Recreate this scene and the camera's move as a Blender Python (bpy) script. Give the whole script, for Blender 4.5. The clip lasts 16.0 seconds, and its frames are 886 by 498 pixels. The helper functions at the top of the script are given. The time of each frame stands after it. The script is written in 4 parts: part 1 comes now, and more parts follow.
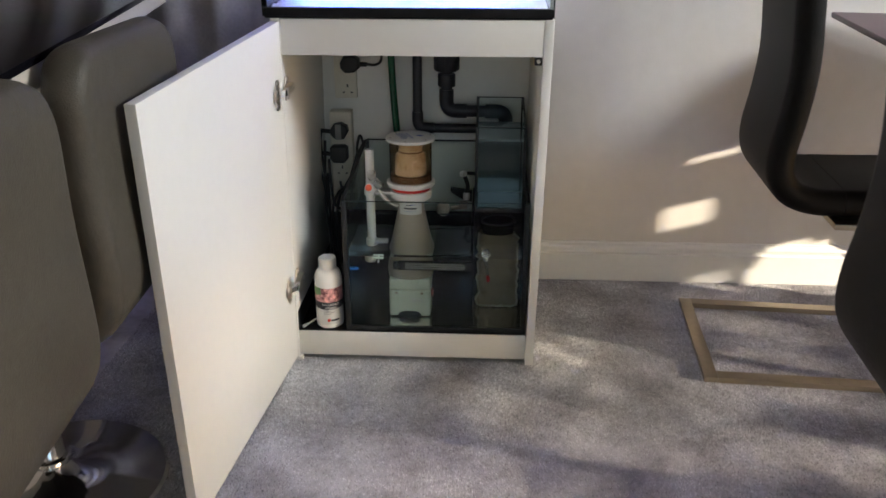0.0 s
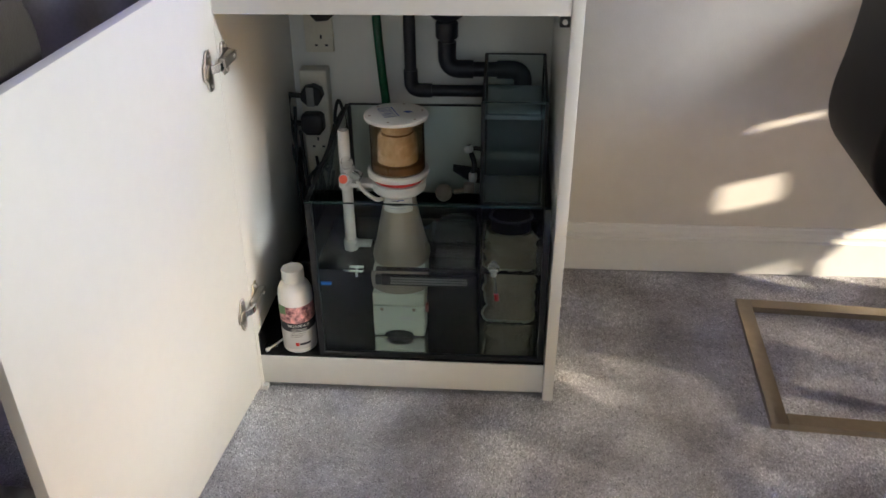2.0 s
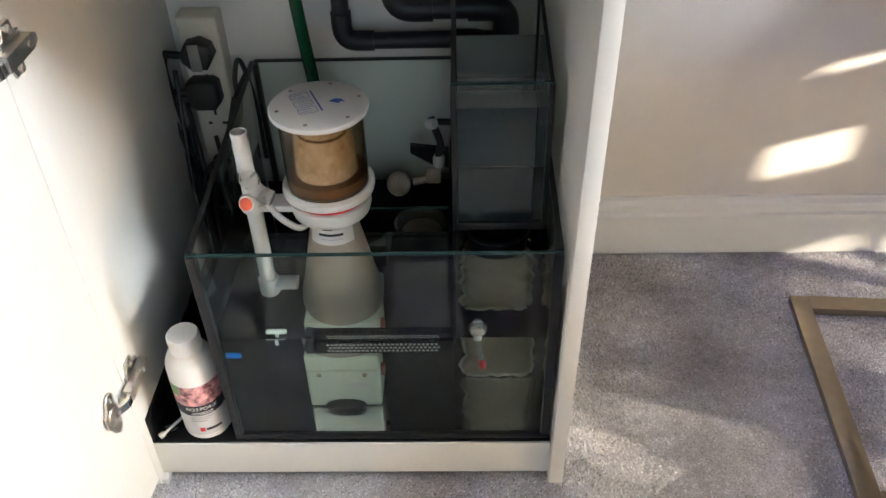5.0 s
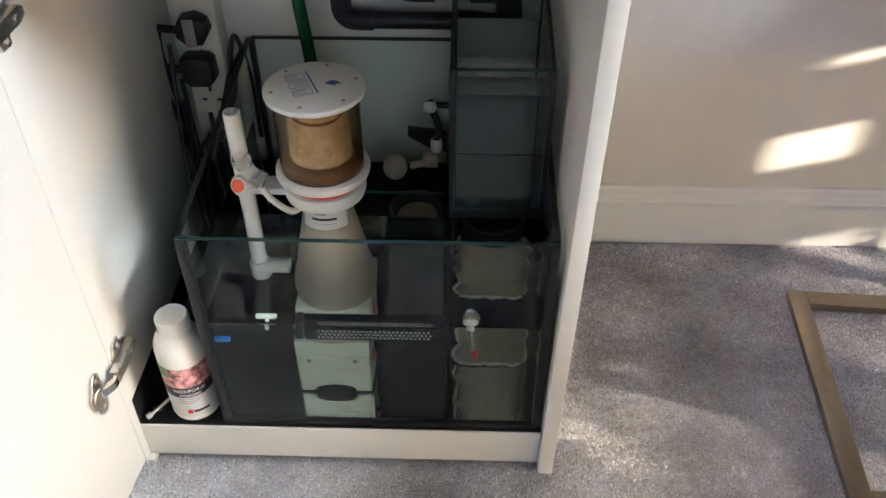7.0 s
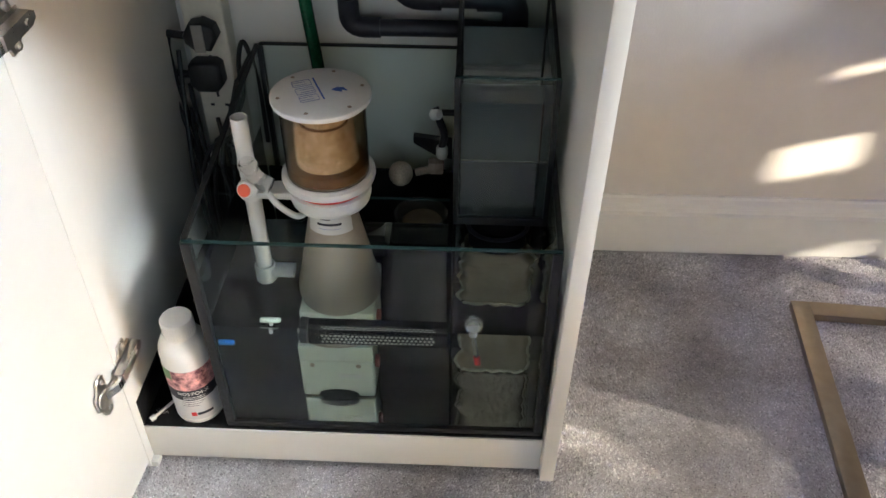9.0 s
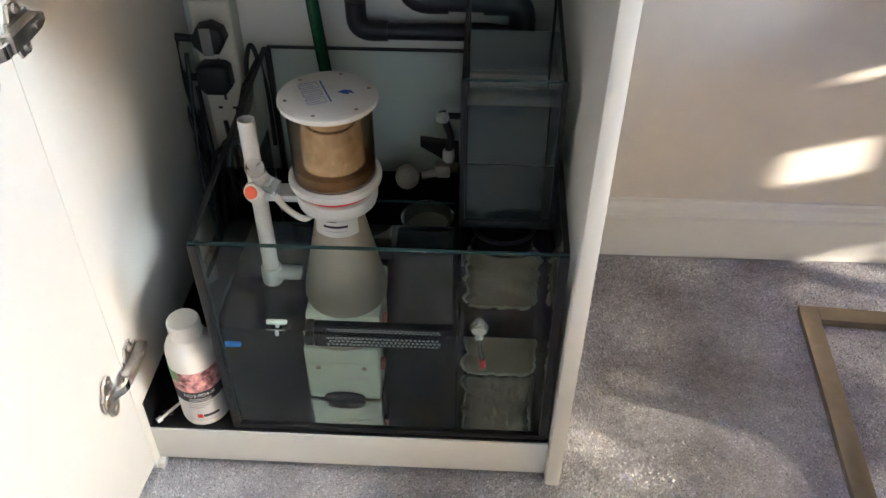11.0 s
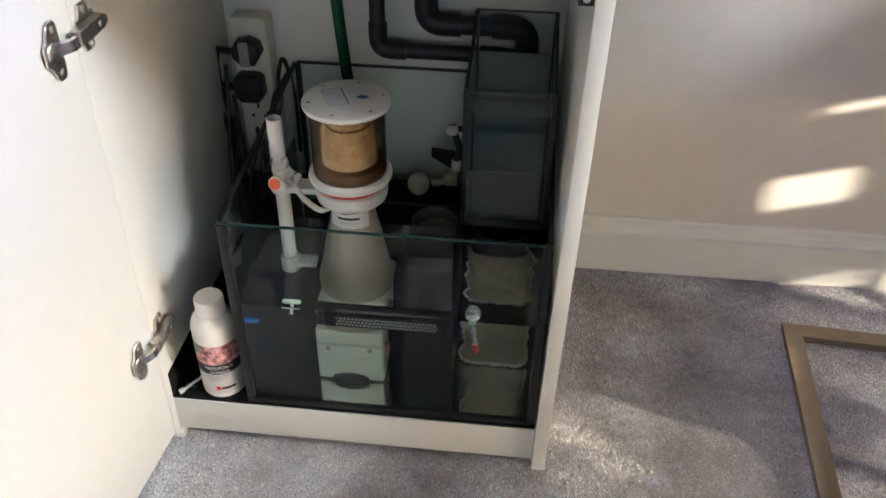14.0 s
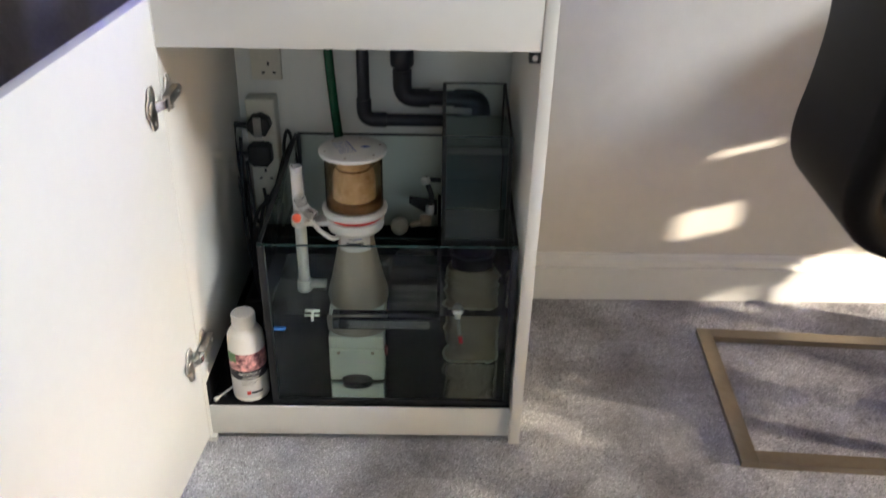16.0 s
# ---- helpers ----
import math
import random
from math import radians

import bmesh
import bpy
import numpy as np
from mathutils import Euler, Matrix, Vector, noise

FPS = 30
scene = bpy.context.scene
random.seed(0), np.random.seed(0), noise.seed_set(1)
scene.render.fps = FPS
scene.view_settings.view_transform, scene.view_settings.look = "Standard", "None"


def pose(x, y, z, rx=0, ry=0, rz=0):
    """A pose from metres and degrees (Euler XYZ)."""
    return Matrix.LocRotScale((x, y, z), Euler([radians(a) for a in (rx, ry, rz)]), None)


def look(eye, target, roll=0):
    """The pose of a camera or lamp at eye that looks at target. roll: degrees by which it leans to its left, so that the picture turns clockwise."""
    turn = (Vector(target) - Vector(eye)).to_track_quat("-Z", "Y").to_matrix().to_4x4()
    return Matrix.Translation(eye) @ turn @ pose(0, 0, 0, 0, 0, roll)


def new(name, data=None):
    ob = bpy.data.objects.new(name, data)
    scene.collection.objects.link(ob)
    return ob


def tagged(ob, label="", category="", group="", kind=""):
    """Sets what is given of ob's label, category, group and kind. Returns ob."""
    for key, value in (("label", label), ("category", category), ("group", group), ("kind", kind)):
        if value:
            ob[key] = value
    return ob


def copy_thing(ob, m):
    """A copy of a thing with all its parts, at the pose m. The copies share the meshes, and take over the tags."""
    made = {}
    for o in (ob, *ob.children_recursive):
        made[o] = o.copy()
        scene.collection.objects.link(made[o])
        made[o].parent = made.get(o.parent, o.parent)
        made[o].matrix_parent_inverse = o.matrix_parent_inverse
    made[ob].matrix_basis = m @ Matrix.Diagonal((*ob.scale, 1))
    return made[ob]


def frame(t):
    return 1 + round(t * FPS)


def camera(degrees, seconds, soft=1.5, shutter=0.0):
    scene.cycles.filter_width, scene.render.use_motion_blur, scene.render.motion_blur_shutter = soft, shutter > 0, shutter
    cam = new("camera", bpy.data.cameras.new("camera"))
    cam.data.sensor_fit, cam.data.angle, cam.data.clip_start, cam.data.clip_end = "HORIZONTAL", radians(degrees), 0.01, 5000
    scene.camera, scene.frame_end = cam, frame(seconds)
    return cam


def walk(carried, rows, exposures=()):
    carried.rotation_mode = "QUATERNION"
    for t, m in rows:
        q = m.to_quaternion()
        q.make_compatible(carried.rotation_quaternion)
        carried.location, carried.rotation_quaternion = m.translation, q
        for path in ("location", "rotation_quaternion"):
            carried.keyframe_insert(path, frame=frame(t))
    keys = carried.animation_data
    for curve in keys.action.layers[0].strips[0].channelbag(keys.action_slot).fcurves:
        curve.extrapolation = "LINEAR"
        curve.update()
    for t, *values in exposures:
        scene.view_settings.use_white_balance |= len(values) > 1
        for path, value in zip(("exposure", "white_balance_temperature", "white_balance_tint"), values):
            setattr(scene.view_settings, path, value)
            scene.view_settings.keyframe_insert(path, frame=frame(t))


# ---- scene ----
cam = camera(56.0, 16.0, shutter=0.4)
PATH = [
    (0, (0.464, -1.792, 1.053), (0.376, 0.052, 0.284), 0.1),
    (0.5, (0.407, -1.657, 1.065), (0.382, 0.184, 0.284), 0.5),
    (1, (0.378, -1.564, 1.058), (0.451, 0.264, 0.248), -0.5),
    (1.5, (0.437, -1.409, 1.072), (0.425, 0.351, 0.121), -1.8),
    (2, (0.497, -1.289, 1.068), (0.351, 0.445, 0.084), -0.8),
    (2.5, (0.475, -1.167, 1.073), (0.321, 0.535, 0.034), -0.5),
    (3, (0.433, -1.047, 1.074), (0.399, 0.663, 0.038), -1.9),
    (3.2, (0.437, -0.988, 1.067), (0.436, 0.679, -0.038), -1.3),
    (5.3, (0.465, -0.7, 1.022), (0.408, 0.83, -0.265), -1.9),
    (5.5, (0.461, -0.696, 1.026), (0.422, 0.822, -0.275), -1.2),
    (6, (0.463, -0.699, 1.027), (0.421, 0.813, -0.282), -0.9),
    (6.5, (0.465, -0.69, 1.026), (0.426, 0.821, -0.284), -0.4),
    (7, (0.468, -0.688, 1.023), (0.42, 0.818, -0.292), -0.2),
    (7.5, (0.469, -0.69, 1.025), (0.413, 0.816, -0.29), -0.2),
    (8, (0.468, -0.693, 1.028), (0.417, 0.819, -0.279), -0.1),
    (8.5, (0.471, -0.697, 1.026), (0.413, 0.82, -0.276), 0.2),
    (9, (0.471, -0.693, 1.026), (0.408, 0.824, -0.276), 0.1),
    (11.5, (0.473, -0.698, 1.022), (0.381, 0.827, -0.269), -0.5),
    (12, (0.473, -0.705, 1.013), (0.37, 0.813, -0.286), -1.4),
    (12.5, (0.476, -0.712, 1.019), (0.369, 0.805, -0.279), -1.7),
    (13, (0.487, -0.744, 1.024), (0.388, 0.78, -0.267), -0.4),
    (13.5, (0.506, -0.78, 1.035), (0.383, 0.771, -0.222), 0.1),
    (14, (0.52, -0.826, 1.044), (0.366, 0.759, -0.166), 0.8),
    (14.5, (0.489, -0.869, 1.056), (0.311, 0.775, -0.068), -1.1),
    (15, (0.428, -0.983, 1.066), (0.337, 0.684, -0.035), -1.4),
    (15.5, (0.405, -1.07, 1.069), (0.406, 0.593, -0.042), 0.3),
    (16, (0.442, -1.195, 1.087), (0.455, 0.552, 0.113), 0.9),
]
walk(cam, [(t, look(eye, target, roll)) for t, eye, target, roll in PATH],
     [(0, 1.75, 6220, 8), (2.0, 1.79, 6220, 8), (3.0, 1.66, 6180, 8), (5.5, 2.55, 6040, 8), (6.2, 2.33, 6040, 8), (13.0, 2.32, 6040, 8), (14.5, 2.02, 6180, 8), (15.0, 1.95, 6200, 8), (16.0, 2.03, 6140, 8)])

# ---------- world, sun and fill light ------------
world = bpy.data.worlds.new("sky")
scene.world = world
world.use_nodes = True
wn = world.node_tree
sky = wn.nodes.new("ShaderNodeTexSky")
sky.sky_type, sky.sun_disc = "NISHITA", False
sky.sun_elevation, sky.sun_rotation = radians(14.5), radians(107)
wn.links.new(sky.outputs[0], wn.nodes["Background"].inputs[0])
wn.nodes["Background"].inputs[1].default_value = 0.1

SUN_WAY = Vector((-1.0, 0.30, -0.27)).normalized()
sun = new("sun", bpy.data.lights.new("sun", "SUN"))
sun.data.energy, sun.data.angle, sun.data.color = 5.0, radians(0.4), (1.0, 0.84, 0.63)
sun.matrix_world = Matrix.Translation((5, -1, 2)) @ SUN_WAY.to_track_quat("-Z", "Y").to_matrix().to_4x4()


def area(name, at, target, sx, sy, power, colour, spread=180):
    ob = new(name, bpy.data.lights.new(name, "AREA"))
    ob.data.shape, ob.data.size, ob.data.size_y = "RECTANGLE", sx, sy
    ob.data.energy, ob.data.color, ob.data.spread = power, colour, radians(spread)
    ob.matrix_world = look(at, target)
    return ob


# added fill lamps for daylight: before the solid east wall, and in the south window
area("daylight_fill", (3.14, -0.6, 1.80), (1.3, -0.7, -0.2), 1.0, 1.0, 24, (0.975, 0.985, 0.975), 115)
area("daylight_fill", (1.1, -3.92, 1.45), (0.9, 0, 0.7), 1.5, 1.3, 0.5, (1.0, 0.99, 0.97))
# the aquarium's own blue lamp, and an added light in place of its spill
area("aquarium_lamp_light", (0.30, 0.26, 1.42), (0.30, 0.26, 0.0), 0.40, 0.34, 15, (0.09, 0.16, 1.0), 18)
area("aquarium_spill_fill", (0.30, 0.20, 1.41), (0.20, -0.05, 0.0), 0.36, 0.10, 0.26, (0.22, 0.19, 1.0), 120)

# ---------- materials ----------


def material(name, colour, rough=0.5, metal=0.0, var=0.0, scale=8.0, bump=0.0, bscale=60.0, second=None, spec=0.5,
             trans=0.0, ior=1.45, coat=0.0, emit=None, estr=0.0, stretch=(1, 1, 1), rvar=0.0, fine=1.0, island=0.0):
    """Principled surface with two scales of noise in colour and a fine bump."""
    m = bpy.data.materials.new(name)
    m.use_nodes = True
    t = m.node_tree
    p = t.nodes["Principled BSDF"]
    p.inputs["Base Color"].default_value = (*colour, 1)
    p.inputs["Roughness"].default_value = rough
    p.inputs["Metallic"].default_value = metal
    p.inputs["Specular IOR Level"].default_value = spec
    p.inputs["Transmission Weight"].default_value = trans
    p.inputs["IOR"].default_value = ior
    p.inputs["Coat Weight"].default_value = coat
    if emit:
        p.inputs["Emission Color"].default_value = (*emit, 1)
        p.inputs["Emission Strength"].default_value = estr
    if var or bump or rvar:
        co = t.nodes.new("ShaderNodeTexCoord")
        mp = t.nodes.new("ShaderNodeMapping")
        mp.inputs["Scale"].default_value = stretch
        t.links.new(co.outputs["Object"], mp.inputs[0])
    if var:
        a, b = t.nodes.new("ShaderNodeTexNoise"), t.nodes.new("ShaderNodeTexNoise")
        a.inputs["Scale"].default_value, a.inputs["Detail"].default_value = scale, 4
        b.inputs["Scale"].default_value, b.inputs["Detail"].default_value = scale * 9, 3
        add = t.nodes.new("ShaderNodeMath")
        add.operation = "ADD"
        half = t.nodes.new("ShaderNodeMath")
        half.operation, half.inputs[1].default_value = "MULTIPLY", 1 / (1 + fine)
        less = t.nodes.new("ShaderNodeMath")
        less.operation, less.inputs[1].default_value = "MULTIPLY", fine
        mix = t.nodes.new("ShaderNodeMix")
        mix.data_type = "RGBA"
        lo = second or tuple(c * (1 - var) for c in colour)
        mix.inputs[6].default_value, mix.inputs[7].default_value = (*lo, 1), (*[min(1, c * (1 + var * 0.6)) for c in colour], 1)
        ramp = t.nodes.new("ShaderNodeMapRange")
        ramp.inputs[1].default_value, ramp.inputs[2].default_value = 0.35, 0.65
        for n in (a, b):
            t.links.new(mp.outputs[0], n.inputs["Vector"])
        t.links.new(a.outputs[0], add.inputs[0])
        t.links.new(b.outputs[0], less.inputs[0])
        t.links.new(less.outputs[0], add.inputs[1])
        t.links.new(add.outputs[0], half.inputs[0])
        t.links.new(half.outputs[0], ramp.inputs[0])
        t.links.new(ramp.outputs[0], mix.inputs[0])
        shade = mix.outputs[2]
        if island:
            geo = t.nodes.new("ShaderNodeNewGeometry")
            rng = t.nodes.new("ShaderNodeMapRange")
            rng.inputs[3].default_value, rng.inputs[4].default_value = 1 - island, 1 + island * 0.5
            tint = t.nodes.new("ShaderNodeVectorMath")
            tint.operation = "SCALE"
            t.links.new(geo.outputs["Random Per Island"], rng.inputs[0])
            t.links.new(shade, tint.inputs[0])
            t.links.new(rng.outputs[0], tint.inputs["Scale"])
            shade = tint.outputs[0]
        t.links.new(shade, p.inputs["Base Color"])
        if rvar:
            rr = t.nodes.new("ShaderNodeMapRange")
            rr.inputs[3].default_value, rr.inputs[4].default_value = max(0.02, rough - rvar), min(1, rough + rvar)
            t.links.new(half.outputs[0], rr.inputs[0])
            t.links.new(rr.outputs[0], p.inputs["Roughness"])
    if bump:
        n = t.nodes.new("ShaderNodeTexNoise")
        n.inputs["Scale"].default_value, n.inputs["Detail"].default_value = bscale, 5
        bu = t.nodes.new("ShaderNodeBump")
        bu.inputs["Strength"].default_value, bu.inputs["Distance"].default_value = bump, 0.004
        t.links.new(mp.outputs[0], n.inputs["Vector"])
        t.links.new(n.outputs[0], bu.inputs["Height"])
        t.links.new(bu.outputs[0], p.inputs["Normal"])
    return m


M_WALL = material("wall_paint", (0.63, 0.597, 0.563), 0.75, var=0.04, scale=3, bump=0.12, bscale=260)
M_CEIL = material("ceiling_paint", (0.78, 0.77, 0.75), 0.8, var=0.02, scale=2, bump=0.1, bscale=200)
M_TRIM = material("white_gloss_trim", (0.74, 0.73, 0.72), 0.38, var=0.03, scale=6, bump=0.05, bscale=40)
M_CARPET = material("grey_carpet", (0.62, 0.595, 0.62), 0.95, var=0.38, scale=5.5, fine=0.3, bump=1.0, bscale=420, spec=0.1)
M_PILE = material("carpet_tuft", (0.84, 0.805, 0.835), 0.95, var=0.42, scale=5.5, fine=0.3, island=0.74, spec=0.1)
M_LAC = material("white_lacquer", (0.71, 0.70, 0.67), 0.42, var=0.02, scale=5, bump=0.02, bscale=90, rvar=0.06)
M_MAT = material("black_liner", (0.010, 0.010, 0.011), 0.5, spec=0.15, var=0.4, scale=30, bump=0.1, bscale=120)
M_BLACKP = material("black_plastic", (0.014, 0.014, 0.016), 0.38, var=0.3, scale=30, bump=0.06, bscale=200)
M_PIPE = material("dark_grey_pvc", (0.022, 0.022, 0.03), 0.42, var=0.25, scale=16, bump=0.05, bscale=90)
M_BAFFLE = material("matt_black_acrylic", (0.008, 0.008, 0.009), 0.6, var=0.3, scale=20, spec=0.08)
M_SIL = material("black_silicone", (0.010, 0.011, 0.012), 0.35, var=0.3, scale=60, bump=0.2, bscale=160)
M_GLASS = material("clear_glass", (0.90, 0.96, 0.94), 0.01, trans=1.0, ior=1.24)
M_GEDGE = material("green_glass_edge", (0.018, 0.042, 0.042), 0.2, var=0.2, scale=40)
M_WATER = material("tank_water", (0.90, 0.95, 0.93), 0.0, trans=1.0, ior=1.333)
M_WHITEP = material("white_plastic", (0.68, 0.67, 0.65), 0.38, var=0.04, scale=20, bump=0.03, bscale=80)
M_ACRYL = material("hazy_acrylic", (0.33, 0.285, 0.235), 0.35, var=0.10, scale=14, bump=0.05, bscale=60)
M_CUP = material("stained_clear_cup", (0.88, 0.80, 0.68), 0.16, trans=1.0, ior=1.3, var=0.1, scale=16, second=(0.64, 0.48, 0.30), fine=0.5, stretch=(1, 1, 0.6))
M_FOAM = material("brown_foam", (0.20, 0.12, 0.06), 0.6, var=0.5, scale=26, bump=0.4, bscale=120, second=(0.10, 0.05, 0.02))
M_NECK = material("stained_inner_neck", (0.80, 0.73, 0.60), 0.45, var=0.3, scale=26, bump=0.15, bscale=70, second=(0.60, 0.47, 0.30), fine=0.4)
M_RED = material("red_rubber", (0.60, 0.035, 0.03), 0.4, var=0.1, scale=30)
M_DULLRED = material("faded_red_plastic", (0.36, 0.12, 0.11), 0.5, var=0.2, scale=30)
M_ORANGE = material("orange_red_knob", (0.85, 0.14, 0.07), 0.35, var=0.08, scale=40)
M_CLEAR = material("clear_plastic", (0.95, 0.95, 0.94), 0.12, trans=0.9, ior=1.3)
M_BLUE = material("blue_print", (0.03, 0.10, 0.42), 0.5, var=0.2, scale=80)
M_BLUEF = material("faded_blue_print", (0.24, 0.28, 0.46), 0.5, var=0.2, scale=80)
M_INK = material("dark_print", (0.02, 0.02, 0.03), 0.5, var=0.2, scale=80)
M_GREEN = material("green_hose", (0.006, 0.075, 0.03), 0.25, var=0.4, scale=30, bump=0.1, bscale=200)
M_SOCK = material("cream_socket", (0.66, 0.62, 0.53), 0.42, var=0.05, scale=20)
M_METAL = material("nickel_hinge", (0.66, 0.62, 0.58), 0.30, metal=1.0, var=0.12, scale=40, rvar=0.1)
M_CHROME = material("chrome", (0.80, 0.80, 0.80), 0.08, metal=1.0, var=0.05, scale=20)
M_SLED = material("brushed_bronze_metal", (0.42, 0.36, 0.28), 0.36, metal=1.0, var=0.10, scale=8, stretch=(1, 1, 30), rvar=0.08)
M_LEATHER = material("black_leather", (0.006, 0.0055, 0.0052), 0.5, spec=0.16, var=0.25, scale=10, bump=0.25, bscale=330)
M_GREYLEA = material("grey_leather", (0.064, 0.057, 0.045), 0.5, spec=0.35, var=0.18, scale=9, bump=0.22, bscale=330)
M_TABLE = material("black_gloss_glass", (0.006, 0.006, 0.008), 0.05, var=0.2, scale=4)
M_TABTOP = material("black_table_glass", (0.004, 0.004, 0.006), 0.06, var=0.2, scale=4, spec=0.05)
M_CREAM = material("cream_table_edge", (0.52, 0.49, 0.43), 0.4, var=0.05, scale=12)
M_PURPLE = material("plum_table_top", (0.070, 0.016, 0.035), 0.3, spec=0.2, var=0.25, scale=9)
M_CURT = material("grey_curtain_cloth", (0.48, 0.45, 0.49), 0.9, var=0.12, scale=12, bump=0.4, bscale=500)
M_SAND = material("white_reef_sand", (0.80, 0.80, 0.78), 0.8, var=0.2, scale=40, bump=0.8, bscale=150)
M_BOTTLE = material("white_bottle", (0.78, 0.77, 0.74), 0.33, var=0.03, scale=30)
M_LABEL = material("pale_label_paper", (0.62, 0.61, 0.60), 0.45, var=0.05, scale=60)
M_CORAL = material("coral_picture", (0.70, 0.36, 0.34), 0.45, var=0.6, scale=110, second=(0.12, 0.03, 0.05), fine=0.25)
M_LEAFG = material("green_picture", (0.16, 0.30, 0.13), 0.45, var=0.4, scale=60)
M_SOCKBAG = material("felt_filter_cloth", (0.38, 0.315, 0.22), 0.9, var=0.22, scale=20, bump=0.6, bscale=140)
M_FELTEDGE = material("pale_felt_edge", (0.52, 0.48, 0.37), 0.9, var=0.15, scale=40, bump=0.5, bscale=140)
M_PUMP = material("greenish_white_plastic", (0.62, 0.66, 0.58), 0.4, var=0.10, scale=26)
M_STRIP = material("greyed_paper", (0.24, 0.23, 0.22), 0.7, var=0.15, scale=60)
M_TEAL = material("grey_blue_haze", (0.13, 0.165, 0.19), 0.5, var=0.15, scale=14)
M_FLOAT = material("mottled_dark_cream", (0.34, 0.285, 0.23), 0.5, var=0.3, scale=40)
M_SPONGE = material("brown_coralline", (0.36, 0.29, 0.24), 0.8, var=0.4, scale=50, bump=0.5, bscale=160)

# ---------- mesh helpers ----------


def finish(name, bm, mat, parent=None, label="", smooth=40):
    bmesh.ops.recalc_face_normals(bm, faces=bm.faces)
    me = bpy.data.meshes.new(name)
    bm.to_mesh(me)
    bm.free()
    if smooth:
        me.polygons.foreach_set("use_smooth", [True] * len(me.polygons))
        me.set_sharp_from_angle(angle=radians(smooth))
    me.materials.append(mat)
    ob = new(name, me)
    if parent:
        ob.parent = parent
    if label:
        ob["label"] = label
    return ob


def part(name, bm, mat, parent, label="", smooth=40):
    return finish(name, bm, mat, parent, label, smooth)


def thing(name, at, label, category, group=""):
    ob = new(name)
    ob.location = at
    ob.empty_display_size = 0.05
    return tagged(ob, label, category, group)


def box(x0, x1, y0, y1, z0, z1, bev=0.0, seg=2, bm=None):
    out = bm or bmesh.new()
    one = bmesh.new()
    bmesh.ops.create_cube(one, size=1, matrix=Matrix.Translation(((x0 + x1) / 2, (y0 + y1) / 2, (z0 + z1) / 2)) @ Matrix.Diagonal((x1 - x0, y1 - y0, z1 - z0, 1)))
    if bev:
        bmesh.ops.bevel(one, geom=one.edges[:], offset=bev, segments=seg, profile=0.6, affect="EDGES")
    return join(out, one)


def join(out, one):
    me = bpy.data.meshes.new("tmp")
    one.to_mesh(me)
    one.free()
    out.from_mesh(me)
    bpy.data.meshes.remove(me)
    return out


def lathe(profile, cx=0, cy=0, seg=40, bm=None, closed=False):
    """Turned body: profile of (radius, z) from bottom to top."""
    out = bm or bmesh.new()
    rings = []
    for r, z in profile:
        rings.append([out.verts.new((cx + r * math.cos(i * math.tau / seg), cy + r * math.sin(i * math.tau / seg), z)) for i in range(seg)])
    pairs = list(zip(rings, rings[1:])) + ([(rings[-1], rings[0])] if closed else [])
    for a, b in pairs:
        for i in range(seg):
            out.faces.new((a[i], a[(i + 1) % seg], b[(i + 1) % seg], b[i]))
    if not closed:
        out.faces.new(rings[0][::-1])
        out.faces.new(rings[-1])
    return out


def round_path(pts, r, steps=6):
    """Polyline with its corners rounded to about r."""
    pts = [Vector(p) for p in pts]
    out = [pts[0]]
    for a, b, c in zip(pts, pts[1:], pts[2:]):
        k1, k2 = min(r, (a - b).length * 0.49), min(r, (c - b).length * 0.49)
        p, q = b + (a - b).normalized() * k1, b + (c - b).normalized() * k2
        for i in range(steps + 1):
            s = i / steps
            out.append(p * (1 - s) ** 2 + b * 2 * s * (1 - s) + q * s * s)
    return out + [pts[-1]]


def curve_path(pts, steps=8):
    """Catmull-Rom line through the points."""
    p = [Vector(a) for a in pts]
    p = [p[0] * 2 - p[1]] + p + [p[-1] * 2 - p[-2]]
    out = []
    for a, b, c, d in zip(p, p[1:], p[2:], p[3:]):
        for i in range(steps):
            s = i / steps
            out.append(0.5 * (2 * b + (c - a) * s + (2 * a - 5 * b + 4 * c - d) * s * s + (3 * b - a - 3 * c + d) * s ** 3))
    return out + [p[-2]]


def sweep(path, section, bm=None, up=(0, 0, 1)):
    """Carry a section [(u, v)] along a path; u lies sideways, v upwards."""
    out = bm or bmesh.new()
    rings, last = [], None
    for i, p in enumerate(path):
        way = (path[min(i + 1, len(path) - 1)] - path[max(i - 1, 0)]).normalized()
        if last is None:
            side = way.cross(Vector(up))
            if side.length < 1e-3:
                side = way.cross(Vector((0, 1, 0)))
        else:
            side = last - way * last.dot(way)
        side.normalize()
        last = side
        over = side.cross(way)
        rings.append([out.verts.new(p + side * u + over * v) for u, v in section])
    n = len(section)
    for a, b in zip(rings, rings[1:]):
        for i in range(n):
            out.faces.new((a[i], a[(i + 1) % n], b[(i + 1) % n], b[i]))
    out.faces.new(rings[0][::-1])
    out.faces.new(rings[-1])
    return out


def circle(r, n=14):
    return [(r * math.cos(i * math.tau / n), r * math.sin(i * math.tau / n)) for i in range(n)]


def tube(path, r, n=14, bm=None):
    return sweep(path, circle(r, n), bm)


